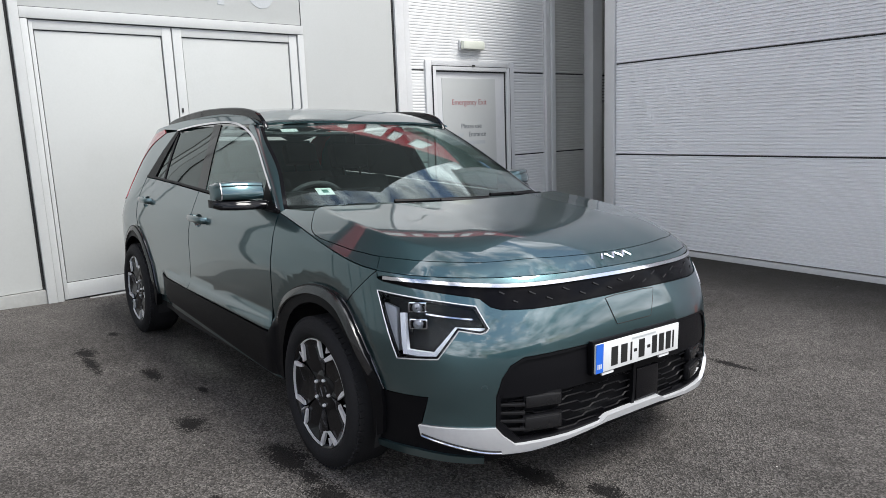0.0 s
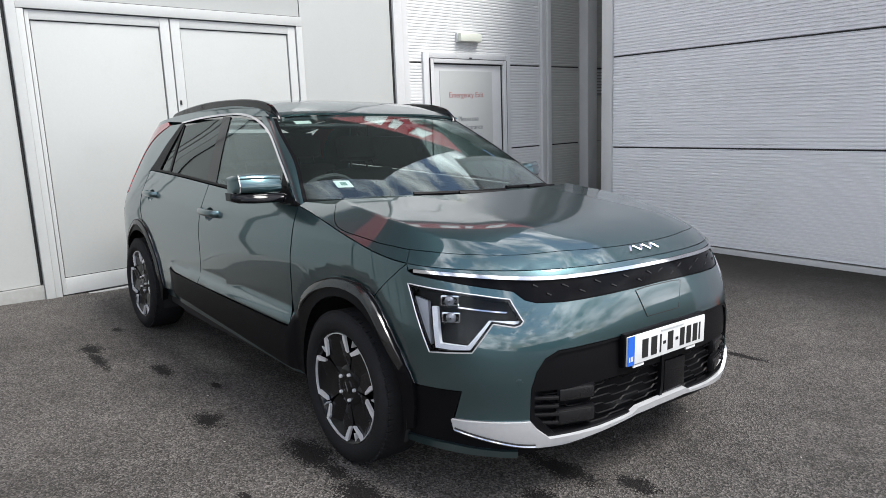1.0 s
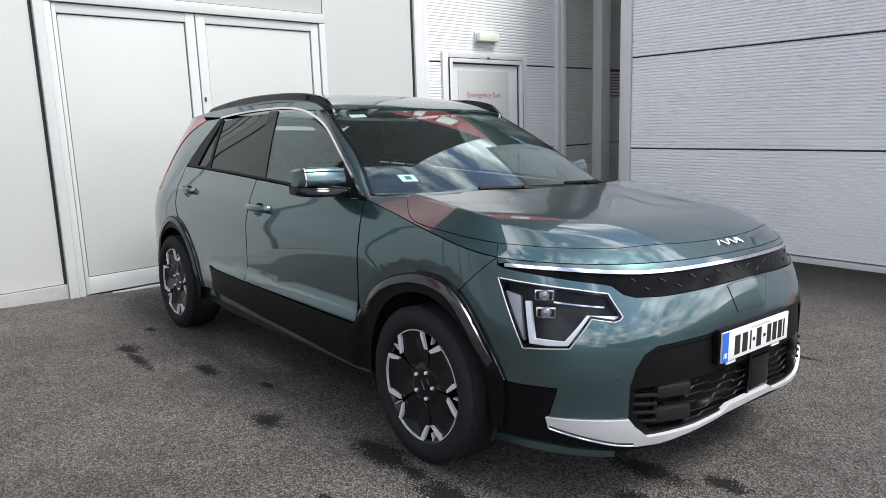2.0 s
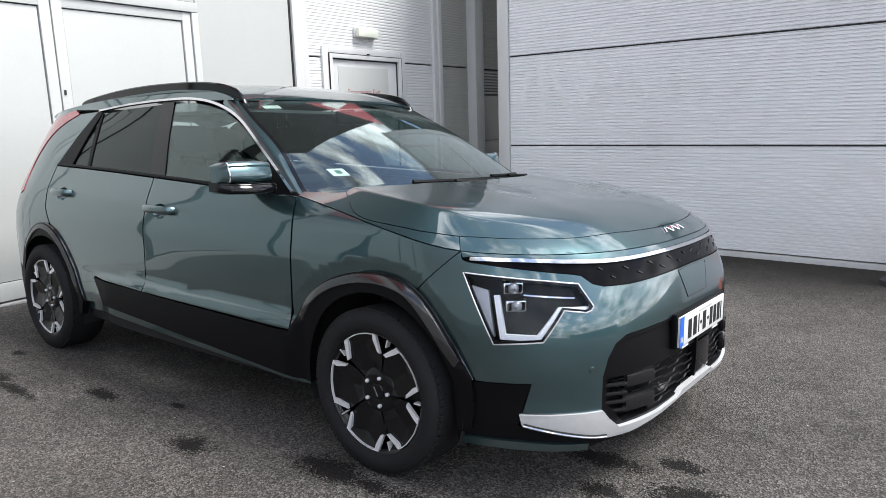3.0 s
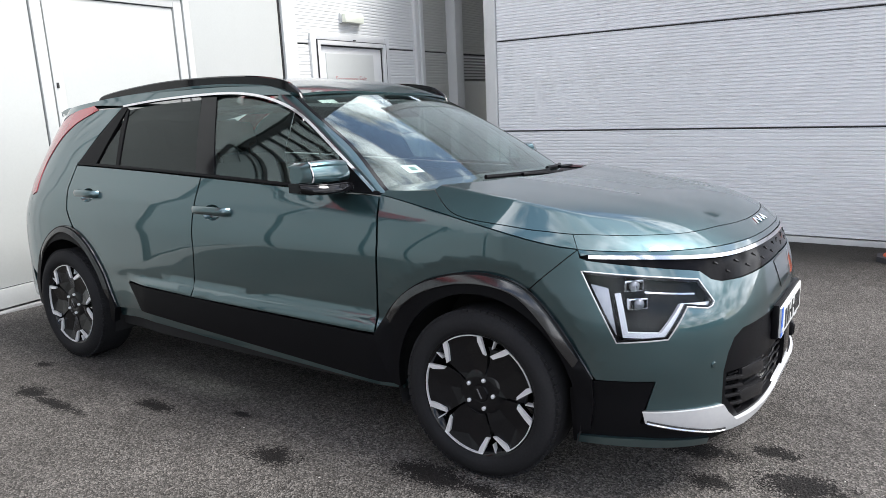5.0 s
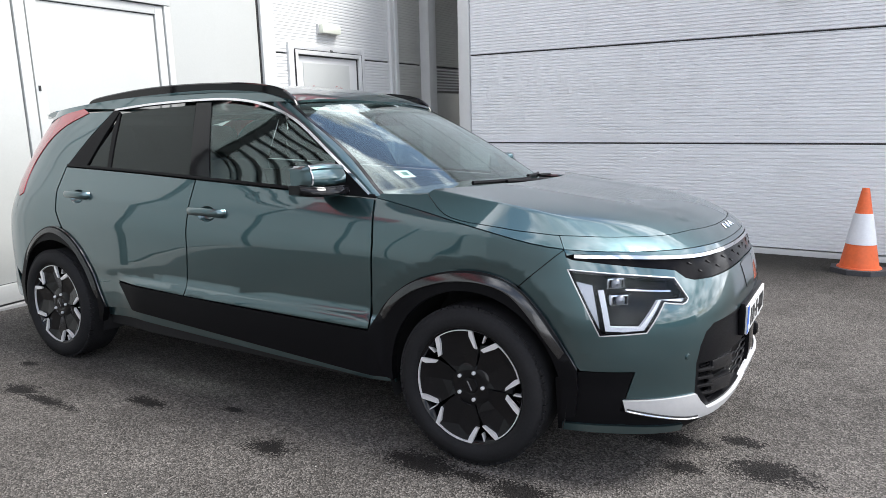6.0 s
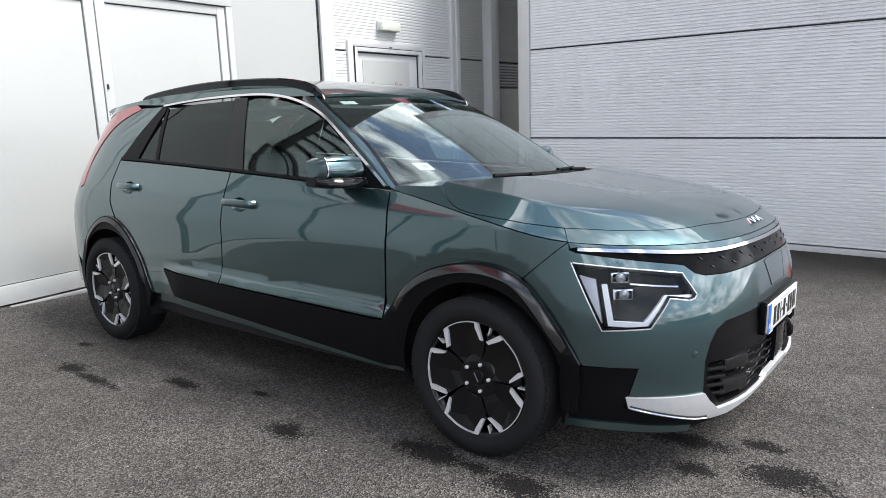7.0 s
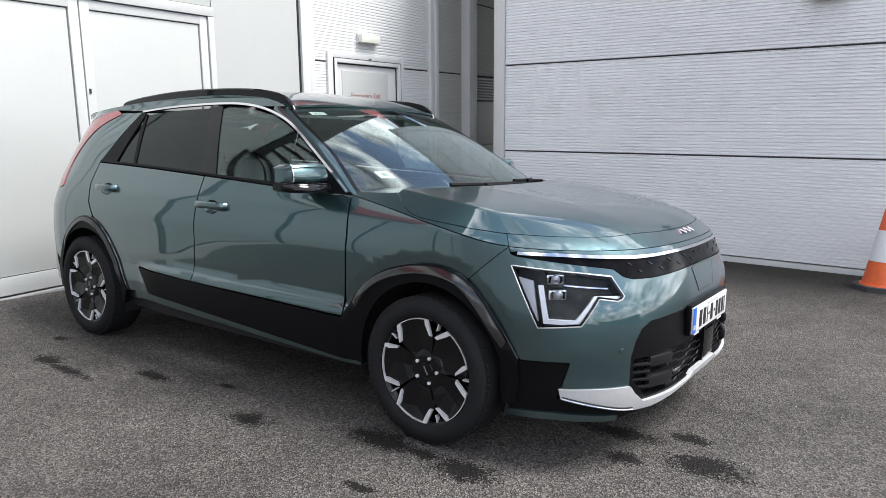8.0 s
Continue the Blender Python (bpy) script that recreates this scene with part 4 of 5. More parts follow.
skin("light_strip", [(NOSE, [(t, z + 0.006) for t, z in spline(CHROME_LINE, 4)] + [(t, z - 0.006) for t, z in spline(CHROME_LINE, 4)[::-1]])], CHROME, car, "bright metal strip across the nose", both=True, lift=0.006, step=0.04, gap=0.0)
skin("upper_grille", [(NOSE, BAND_LOW + [(t, z - 0.006) for t, z in spline(CHROME_LINE, 4)[::-1]])], GRILLE_BLACK, car, "narrow black gloss grille band", both=True, lift=-0.004, step=0.03, gap=0.0016)
for th, z, w in ((2.5, 0.806, 0.030), (7.0, 0.786, 0.026), (11.5, 0.808, 0.030), (16.0, 0.785, 0.026), (20.5, 0.807, 0.030), (25.0, 0.783, 0.026), (29.0, 0.806, 0.028), (33.0, 0.782, 0.020), (36.0, 0.812, 0.022)):
    for s in (-1, 1):
        x, q = nose(th, z)
        m = Matrix.Translation((x, -s * q, z)) @ Matrix.Rotation(-s * radians(th * 0.7), 4, "Z") @ Matrix.Rotation(-s * 0.45, 4, "X") @ Matrix.Rotation(radians(-16), 4, "Y")
        part("grille_blade", box((-0.012, -w / 2, -0.0028), (-0.0015, w / 2, 0.0028), 0.001, m), COVER_GREY, car)
# charging flap
flap = [(-9.5, 0.752), (-6.6, 0.650), (6.6, 0.650), (9.5, 0.752), (6.0, 0.757), (-6.0, 0.757)]
SIGNED = (lambda th, z: Vector((nose(th, z)[0], -nose(th, z)[1], z)), (0.0148, 1.0))
skin("charge_flap", [(SIGNED, flap)], PAINT, car, "grey-green charging flap", lift=0.0015, depth=0.004, step=0.03, gap=0.0)
line = []
for a, b in zip(flap, flap[1:] + flap[:1]):
    line += [SIGNED[0](a[0] + (b[0] - a[0]) * i / 6, a[1] + (b[1] - a[1]) * i / 6) for i in range(6)]
part("flap_gap", add_tube(bmesh.new(), [(p.x + 0.0005, p.y, p.z) for p in line], 0.0022, 5, closed=True), INK, car)
# lower grille
well = GRILLE_EDGE + [(0, 0.262), (12.0, 0.270), (21.0, 0.272), (33.5, 0.262)]
skin("lower_grille", [(NOSE, well)], CLADDING, car, "black lower grille", both=True, lift=-0.035, step=0.05)
skin("grille_surround", [(NOSE, well, [(36.6, 0.372), (36.5, 0.46), (34.0, 0.560), (31.3, 0.582), (15.4, 0.592), (0.6, 0.600), (0.6, 0.300), (21.0, 0.292), (32.2, 0.292)])], CLADDING, car, both=True, lift=-0.004, depth=0.035, step=0.05, gap=0.001)
skin("grille_panel", [(NOSE, [(36.4, 0.452), (36.3, 0.470), (35.4, 0.520), (33.8, 0.560), (31.3, 0.583), (15.4, 0.592), (0, 0.600), (0, 0.452)])], CLADDING, car, "closed black upper part of the grille", both=True, lift=-0.012, depth=0.012, step=0.05, gap=0.0)
for k in range(6):
    z0 = 0.296 + k * 0.028
    for s in (-1, 1):
        pts = []
        for i in range(74):
            th = 0.3 + i * 0.48
            if th > 35.2 - 1.1 * max(0, 2 - k):
                break
            w = ((i + 4 * k) / 12.0) % 2
            dz = 0.010 * (min(1, w * 6) if w < 1 else max(0, 1 - (w - 1) * 6))
            x, q = nose(th, z0 + dz)
            pts.append((x * 0.975, -s * q * 0.975, z0 + dz))
        part("grille_bar", add_tube(bmesh.new(), pts, 0.0042, 4, 0.7), CLADDING, car)
for s in (-1, 1):
    for z, h, wide in ((0.428, 0.046, 0.135), (0.346, 0.052, 0.140)):
        x, q = nose(27.0, z)
        m = Matrix.Translation((x - 0.016, -s * q, z)) @ Matrix.Rotation(-s * radians(20), 4, "Z")
        unit = part("sensor_cover", box((-0.02, -wide / 2, -h / 2), (0.012, wide / 2, h / 2), 0.011, m), COVER_GREY, car, "dark grey rounded sensor cover")
        part("cover_lip", box((-0.02, -wide / 2 - 0.006, -h / 2 - 0.006), (0.004, wide / 2 + 0.006, h / 2 + 0.006), 0.010, m), CLADDING, unit)
    x, q = nose(33.6, 0.38)
    m = Matrix.Translation((x - 0.018, -s * q, 0.380)) @ Matrix.Rotation(-s * radians(36), 4, "Z")
    for dz in (-0.045, -0.015, 0.015, 0.045):
        part("air_blade", box((-0.012, -0.045, dz - 0.006), (0.008, 0.045, dz + 0.005), 0.003, m), COVER_GREY, car)
x, q = nose(0.0, 0.375)
part("radar_cover", box((x - 0.030, 0.02, 0.318), (x - 0.008, 0.155, 0.446), 0.006), BLACK_GLOSS, car, "square black radar cover")
# silver skid trim, black corner, lower lip
SKID = [(53.8, 0.343), (45.0, 0.349), (37.6, 0.352), (36.2, 0.322), (33.5, 0.283), (21.0, 0.281), (12.4, 0.290), (10.0, 0.310), (0, 0.312), (0, 0.282), (10.2, 0.281), (20.0, 0.264), (30.3, 0.249), (36.0, 0.250), (45.0, 0.274), (53.2, 0.304)]
skin("skid_trim", [(NOSE, SKID)], SILVER, car, "satin silver skid trim", both=True, lift=0.010, depth=0.022, step=0.035, gap=0.001)
skin("corner_cladding", [(NOSE, [(68.0, 0.40), (62.6, 0.438), (51.6, 0.446), (53.4, 0.345), (54.0, 0.300), (45, 0.270), (36, 0.246), (24, 0.254), (0, 0.276), (0, 0.262), (24, 0.240), (36, 0.226), (42, 0.2), (67, 0.2)])], CLADDING, car, "black bumper corner cladding", both=True, lift=-0.003, step=0.05, gap=0.001)
pair("lower_lip", [(NOSE, [(66, 0.235), (54, 0.246), (40, 0.238), (40, 0.212), (54, 0.214), (66, 0.208)])], PAINT, car, "grey-green lower lip", lift=0.008, depth=0.02, step=0.05, gap=0.0)
for s in (-1, 1):
    rim = [(36.5, 0.262), (40.0, 0.268), (45.0, 0.285), (49.0, 0.299), (53.0, 0.313)]
    for dz, r, mat in ((0.0, 0.0028, DARK), (-0.0075, 0.0036, CHROME)):
        pts = []
        for th, z in spline(rim, 4):
            x, q = nose(th, z + dz)
            pts.append((x * 1.0125, -s * q * 1.0125, z + dz))
        part("skid_edge", add_tube(bmesh.new(), pts, r, 6), mat, car)
    x, q = nose(39.9, 0.492)
    m = Matrix.Translation((x, -s * q, 0.492)) @ Matrix.Rotation(-s * radians(34), 4, "Z") @ Matrix.Rotation(radians(90), 4, "Y")
    part("parking_sensor", add_lathe(bmesh.new(), [(0.013, -0.004), (0.013, 0.0015), (0.0105, 0.0015), (0.010, 0.003), (0.004, 0.0034)], 20, m, True), PAINT, car)
# doors
skin_door_f = [(-0.482, 0.478), (-0.470, 0.66), (-0.464, 0.843), (-0.484, 1.016), (-0.75, 1.026), (-1.05, 1.038), (-1.35, 1.052), (-1.584, 1.062), (-1.586, 0.92), (-1.590, 0.73), (-1.617, 0.490), (-1.302, 0.486)]
skin_door_r = [(-1.623, 0.490), (-1.596, 0.73), (-1.592, 0.92), (-1.590, 1.062), (-2.0, 1.080), (-2.40, 1.094), (-2.690, 1.103), (-2.712, 0.98), (-2.690, 0.86), (-2.635, 0.778)] + [p for p in arch_r if p[0] > -2.62][::-1] + [(-2.04, 0.368), (-2.161, 0.508)]
for mir in (False, True):
    s = 1 if mir else -1
    for poly, hx0, hx1, hz, n in ((skin_door_f, -1.596, -1.306, 0.916, "front_door"), (skin_door_r, -2.63, -2.378, 0.957, "rear_door")):
        L = hx1 - hx0 - 0.06
        cx = (hx0 + hx1) / 2
        ring = lambda r: [(cx - 0.004 + r * 0.062 * math.cos(k * math.tau / 24), hz - 0.010 + r * 0.036 * math.sin(k * math.tau / 24)) for k in range(24)]
        door = skin(n, [(SIDE, poly, ring(1.0))], PAINT, car, "grey-green metallic " + n.replace("_", " "), mirror=mir, step=0.05, gap=0.0012)
        q = body_q(cx, hz)
        pts = [(cx - L / 2, s * (q - 0.004), hz), (cx - L / 2 + 0.02, s * (q + 0.026), hz + 0.002), (cx, s * (q + 0.034), hz + 0.003), (cx + L / 2 - 0.02, s * (q + 0.026), hz), (cx + L / 2, s * (q - 0.004), hz - 0.002)]
        part("door_handle", add_tube(bmesh.new(), [tuple(p) for p in spline(pts, 5)], 0.0135, 10, 1.45), PAINT, door, "grey-green bar handle")
        bm = bmesh.new()
        dish = [[bm.verts.new((x, s * (body_q(x, z) - d), z)) for x, z in ring(r)] for r, d in ((1.04, 0.001), (1.0, 0.003), (0.93, 0.014), (0.75, 0.024), (0.45, 0.028))]
        for u, v in zip(dish, dish[1:]):
            for k in range(24):
                bm.faces.new((u[k], u[(k + 1) % 24], v[(k + 1) % 24], v[k]))
        bm.faces.new(dish[-1])
        part("handle_recess", bm, PAINT, door, "hollow behind the handle")
# rear quarter, tailgate, rear bumper: they close the body behind
quarter = [(-2.697, 1.103), (-2.55, 1.28), (-2.42, 1.418), (-2.64, 1.410), (-2.82, 1.344), (-2.948, 1.260), (-3.048, 1.140), (-3.08, 1.04), (-3.075, 0.94), (-3.20, 0.90), (-3.30, 0.90), (-3.30, 0.52), (-3.14, 0.44)] + [p for p in arch_r if p[0] < -2.63][::-1] + [(-2.645, 0.778), (-2.700, 0.86), (-2.720, 0.98)]
pair("rear_quarter", [(SIDE, quarter)], PAINT, car, "grey-green metallic rear quarter", step=0.05)
TAIL_OUT = [(-3.12, 0.925), (-3.205, 1.00), (-3.215, 1.10), (-3.165, 1.22), (-3.05, 1.335), (-2.90, 1.400), (-2.70, 1.434)]
TAIL_IN = [(-2.64, 1.408), (-2.82, 1.340), (-2.943, 1.256), (-3.043, 1.136), (-3.075, 1.040), (-3.070, 0.945)]
pair("tail_lamp", [(SIDE, spline(TAIL_OUT, 4) + spline(TAIL_IN, 4))], RED_LENS, car, "red boomerang tail lamp", lift=0.004, step=0.04, gap=0.001)
tgate = [(0, 0.75), (0, 1.36), (62, 1.36), (66, 1.1), (62, 0.75)]
skin("tailgate", [(TAIL, tgate)], PAINT, car, "grey-green tailgate", both=True, step=0.06)
skin("rear_screen", [(TAIL, [(0, 1.08), (0, 1.33), (48, 1.33), (52, 1.08)])], PRIVACY, car, both=True, lift=0.004, step=0.06)
skin("rear_bumper", [(TAIL, [(0, 0.3), (0, 0.745), (58, 0.745), (58, 0.50), (64, 0.3)])], PAINT, car, "grey-green rear bumper", both=True, step=0.06)
# wheel arch and sill cladding
arc = lambda cx, a0, a1: [(cx + 0.368 * math.cos(radians(a0 + (a1 - a0) * i / 24)), 0.325 + 0.368 * math.sin(radians(a0 + (a1 - a0) * i / 24))) for i in range(25)]
pair("wheel_arch", [(SIDE, [(-0.42, 0.285)] + arch_f + [(0.425, 0.36), (0.415, 0.27), (0.37, 0.25)] + arc(0, -8, 188))], CLADDING, car, "black wheel arch cladding", lift=0.014, depth=0.035, step=0.05, gap=0.0)
pair("wheel_arch", [(SIDE, [(-2.33, 0.26)] + arch_r + [(-3.12, 0.27), (-3.09, 0.26)] + arc(AXLE, 190, -8))], CLADDING, car, "black wheel arch cladding", lift=0.014, depth=0.035, step=0.05, gap=0.0)
for s in (-1, 1):
    for line, cx in ((arch_f, 0.0), (arch_r[:-3], AXLE)):
        bm, rows = bmesh.new(), []
        for i, (x, z) in enumerate(line):
            out = ease(min(i, len(line) - 1 - i), -2, 6)  # it sinks into the body at its ends
            d = Vector((cx - x, HUB_Z - z)).normalized()
            row = []
            for t, h in ((-0.003, 0.001), (0.003, 0.013), (0.026, 0.022), (0.033, 0.023), (0.038, 0.018), (0.038, 0.000)):
                px, pz = x + d.x * t, z + d.y * t * (0.3 + 0.7 * out)
                q = body_q(px, pz) + (hollow(px, pz) if t > 0 and cx == 0.0 else 0.0) * out
                row.append(bm.verts.new((px, s * (q + h * out), pz)))
            rows.append(row)
        for u, v in zip(rows, rows[1:]):
            for k in range(5):
                bm.faces.new((u[k], u[k + 1], v[k + 1], v[k]))
        part("arch_flange", bm, ARCH_GLOSS, car, "glossy black arch flange")
pair("sill_cladding", [(SIDE, [(-0.46, 0.472), (-1.302, 0.482), (-2.165, 0.501), (-2.04, 0.362), (-1.33, 0.324), (-0.40, 0.274)])], CLADDING, car, "black sill cladding", lift=0.004, depth=0.02, step=0.06)
pair("sill_strip", [(SIDE, [(-2.31, 0.348), (-2.04, 0.362), (-1.33, 0.325), (-0.375, 0.276), (-0.375, 0.243), (-1.33, 0.279), (-2.04, 0.307), (-2.31, 0.294)])], PAINT, car, "grey-green sill strip", lift=-0.022, depth=0.05, step=0.06)
# glasshouse
BELT = [(-0.484, 1.022), (-0.75, 1.032), (-1.05, 1.044), (-1.35, 1.058), (-1.59, 1.068), (-2.0, 1.086), (-2.40, 1.100), (-2.69, 1.108)]
belt = lambda x: curve(x, [p[0] for p in BELT[::-1]], [p[1] for p in BELT[::-1]])
TOPLINE = [(-2.405, 1.421), (-2.08, 1.446), (-1.68, 1.458), (-1.436, 1.450), (-1.223, 1.414), (-1.015, 1.341), (-0.770, 1.198), (-0.510, 1.034)]
fg = [(-1.492, belt(-1.492) + 0.006), (-1.635, 1.446)] + [p for p in spline(TOPLINE, 5) if -1.62 < p[0] < -0.775] + [(-0.735, 1.175), (-0.695, belt(-0.695) + 0.006)]
shrink = lambda poly, d: [(x, z - d) if z > 1.2 else (x, z) for x, z in poly]
pair("front_window", [(SIDE, shrink(fg, 0.016))], SIDE_GLASS, car, "green tinted side window", lift=-0.006, depth=0.004, step=0.06, gap=0.001)
pair("rear_window", [(SIDE, [(-2.287, belt(-2.287) + 0.008), (-2.352, 1.404), (-2.08, 1.427), (-1.755, 1.438), (-1.64, belt(-1.64) + 0.008)])], PRIVACY, car, "dark privacy side window", lift=-0.006, depth=0.004, step=0.06, gap=0.001)
pair("quarter_window", [(SIDE, [(-2.505, belt(-2.5) + 0.012), (-2.372, 1.325), (-2.318, belt(-2.31) + 0.010)])], PRIVACY, car, "dark privacy quarter window", lift=-0.006, depth=0.004, step=0.06, gap=0.001)
pair("pillar_trim", [(SIDE, [(-1.637, belt(-1.637)), (-1.752, 1.447), (-1.638, 1.447), (-1.494, belt(-1.494))])], BLACK_GLOSS, car, "black door pillar trim", lift=-0.002, step=0.06, gap=0.001)
pair("pillar_trim", [(SIDE, [(-2.694, belt(-2.69)), (-2.410, 1.424), (-2.36, 1.412), (-2.508, belt(-2.5))])], CLADDING, car, "black rear pillar trim", lift=0.002, step=0.06, gap=0.001)
pair("pillar_trim", [(SIDE, [(-2.316, belt(-2.31)), (-2.372, 1.33), (-2.362, 1.410), (-2.350, 1.404), (-2.288, belt(-2.288))])], CLADDING, car, lift=-0.001, step=0.06, gap=0.0005)
pair("mirror_sail", [(SIDE, [(-0.692, belt(-0.692)), (-0.745, 1.185), (-0.62, 1.112), (-0.505, 1.038), (-0.50, 1.026)])], CLADDING, car, "black mirror sail panel", lift=-0.002, step=0.05, gap=0.0005)
pair("belt_seal", [(SIDE, BELT + [(x, z + 0.012) for x, z in BELT[::-1]])], CLADDING, car, lift=0.003, step=0.08, gap=0.0)
pair("window_trim", [(SIDE, along(TOPLINE, 0.0115))], CHROME, car, "chrome window trim", lift=0.006, step=0.05, gap=0.0)
# screen, pillars, roof
EDGE = [(0.762, 1.030), (0.726, 1.100), (0.667, 1.214), (0.622, 1.340), (0.578, 1.425)]
screen = [(0, 1.035)] + [(0.752, 1.030)] + spline(EDGE, 4)[1:] + [(0.45, 1.437), (0.25, 1.443), (0, 1.446)]
skin("windscreen", [(GLASS, screen)], SCREEN, car, "clear curved windscreen", both=True, step=0.05, depth=0.005, gap=0.0)


def corner_q(z):
    """Where screen and side meet."""
    q = 0.7
    for _ in range(30):
        q = 0.5 * q + 0.5 * body_q(min(-0.3, screen_x(q, z)), z)
    return q


zs = [1.028 + i * (1.452 - 1.028) / 14 for i in range(15)]
BORDER = [(q + 0.016, z) for q, z in EDGE]
TOPS = [(x, z + 0.004) for x, z in spline(TOPLINE, 5) if x > -1.24][::-1]
for s in (-1, 1):
    bm, rows = bmesh.new(), []
    for z in zs:
        xa = max(-1.20, curve(z, [p[1] for p in TOPS], [p[0] for p in TOPS]))
        qb = curve(z, [p[1] for p in BORDER], [p[0] for p in BORDER])
        qc = corner_q(z)
        a, b, c = Vector((xa, body_q(xa, z), z)), Vector((screen_x(qb, z), qb, z)), Vector((screen_x(qc, z), qc, z))
        row = []
        for k in range(11):  # rounded from the side window round to the screen
            t = k / 10
            u, v, w = (1 - t) ** 2, 2.6 * t * (1 - t), t * t
            row.append((a * u + c * v + b * w) / (u + v + w))
        deep = [row[-1] + Vector((-0.02, -0.01, -0.012)), row[0] + Vector((0, -0.02, -0.006))]
        rows.append([bm.verts.new((p.x, s * p.y, p.z)) for p in row + deep])
    n = len(rows[0])
    for u, v in zip(rows, rows[1:]):
        for k in range(n):
            bm.faces.new((u[k], u[(k + 1) % n], v[(k + 1) % n], v[k]))
    bm.faces.new(rows[0]), bm.faces.new(rows[-1][::-1])
    part("screen_pillar", bm, PAINT, car, "grey-green rounded screen pillar")
pair("screen_border", [(GLASS, spline(EDGE, 4) + spline(BORDER, 4)[::-1])], BLACK_GLOSS, car, "black border of the windscreen", step=0.04, gap=0.0, lift=0.0015)
fr = [(screen_x(q, 1.447 - 0.022 * (q / 0.56) ** 2) , q) for q in [0.56 - 0.56 * i / 8 for i in range(9)]]
roof_out = [(-1.13, 0.596), (-1.5, 0.594), (-2.1, 0.594), (-2.6, 0.588), (-3.0, 0.57), (-3.24, 0.52), (-3.27, 0.40), (-3.29, 0.0)]
roof_in = fr[::-1]
skin("roof_panel", [(ROOF, roof_out + roof_in), (SIDE, [(-1.12, 1.436), (-1.30, 1.440), (-1.436, 1.456), (-1.68, 1.464), (-2.08, 1.452), (-2.40, 1.427), (-2.70, 1.436), (-2.9, 1.405), (-3.05, 1.37), (-3.2, 1.345)] + [(x, roof_z(x, 0.594)) for x in (-3.22, -3.0, -2.6, -2.35, -2.1, -1.8, -1.5, -1.3, -1.2, -1.13)])], PAINT, car, "grey-green metallic roof", both=True, step=0.06, gap=0.0)
skin("rear_spoiler", [(ROOF, [(-3.10, 0.55), (-3.22, 0.52), (-3.36, 0.46), (-3.40, 0.0), (-3.10, 0.0)])], PAINT, car, "roof spoiler", both=True, lift=0.006, depth=0.03, step=0.06, gap=0.0)
for s in (-1, 1):
    line = spline([(-2.72, s * 0.565, 1.460), (-2.66, s * 0.570, 1.494), (-2.30, s * 0.574, 1.530), (-1.92, s * 0.576, 1.546), (-1.47, s * 0.574, 1.540), (-1.22, s * 0.570, 1.510), (-1.12, s * 0.568, 1.458), (-1.09, s * 0.566, 1.420)], 6)
    bm = bmesh.new()
    rows = []
    for x, y, z in line:
        low = min(z - 0.012, roof_z(x, abs(y)) - 0.006)
        rows.append([bm.verts.new(p) for p in ((x, y - 0.013, low), (x, y - 0.012, z - 0.006), (x, y - 0.006, z), (x, y + 0.006, z), (x, y + 0.012, z - 0.006), (x, y + 0.013, low))])
    for u, v in zip(rows, rows[1:]):
        for k in range(6):
            bm.faces.new((u[k], u[(k + 1) % 6], v[(k + 1) % 6], v[k]))
    bm.faces.new(rows[0]), bm.faces.new(rows[-1][::-1])
    part("roof_rail", bm, BLACK_GLOSS, car, "black roof rail")
# cowl, wipers
bm = bmesh.new()
qs = [-0.72 + i * 0.09 for i in range(17)]
ra = [bm.verts.new((curve(abs(q), (0, 0.25, 0.44, 0.6, 0.728), (-0.085, -0.10, -0.145, -0.21, -0.265)), q, bonnet_z(-0.2, abs(q)) - 0.030)) for q in qs]
rb = [bm.verts.new((screen_x(abs(q), 1.03) - 0.02, q, 1.022)) for q in qs]
for i in range(16):
    bm.faces.new((ra[i], ra[i + 1], rb[i + 1], rb[i]))
part("cowl_panel", bm, CLADDING, car, "black cowl below the windscreen")
for y0, y1 in ((0.24, -0.30), (0.68, 0.27)):
    ys = [y0 + (y1 - y0) * i / 5 for i in range(6)]
    arm = [(screen_x(abs(y), 1.025) + 0.055 - 0.02 * k, y, 1.042 + 0.003 * k) for k, y in enumerate(ys[:4])]
    blade = [(screen_x(abs(y), 1.042 + 0.002 * k) + 0.016, y, 1.046 + 0.002 * k) for k, y in enumerate(ys)]
    wiper = part("wiper_arm", add_tube(bmesh.new(), arm, 0.011, 6, 0.8), CLADDING, car, "black wiper arm")
    part("wiper_blade", add_tube(bmesh.new(), blade, 0.0095, 6, 1.1), CLADDING, wiper)
bm = bmesh.new()
add_prism(bm, [(-0.09, 0), (0.09, 0), (0.03, 0.02), (-0.06, 0.055), (-0.085, 0.05)], 0.02, Matrix.Translation((-3.0, 0.01, roof_z(-3.0, 0) - 0.002)) @ Matrix.Rotation(radians(90), 4, "X"))
part("aerial_fin", bm, PAINT, car)
# mirrors
def loft(sections):
    """A closed body through rings of equal length."""
    bm = bmesh.new()
    rings = [[bm.verts.new(p) for p in ring] for ring in sections]
    for u, v in zip(rings, rings[1:]):
        n = len(u)
        for k in range(n):
            bm.faces.new((u[k], u[(k + 1) % n], v[(k + 1) % n], v[k]))
    bm.faces.new(rings[0][::-1])
    bm.faces.new(rings[-1])
    return bm


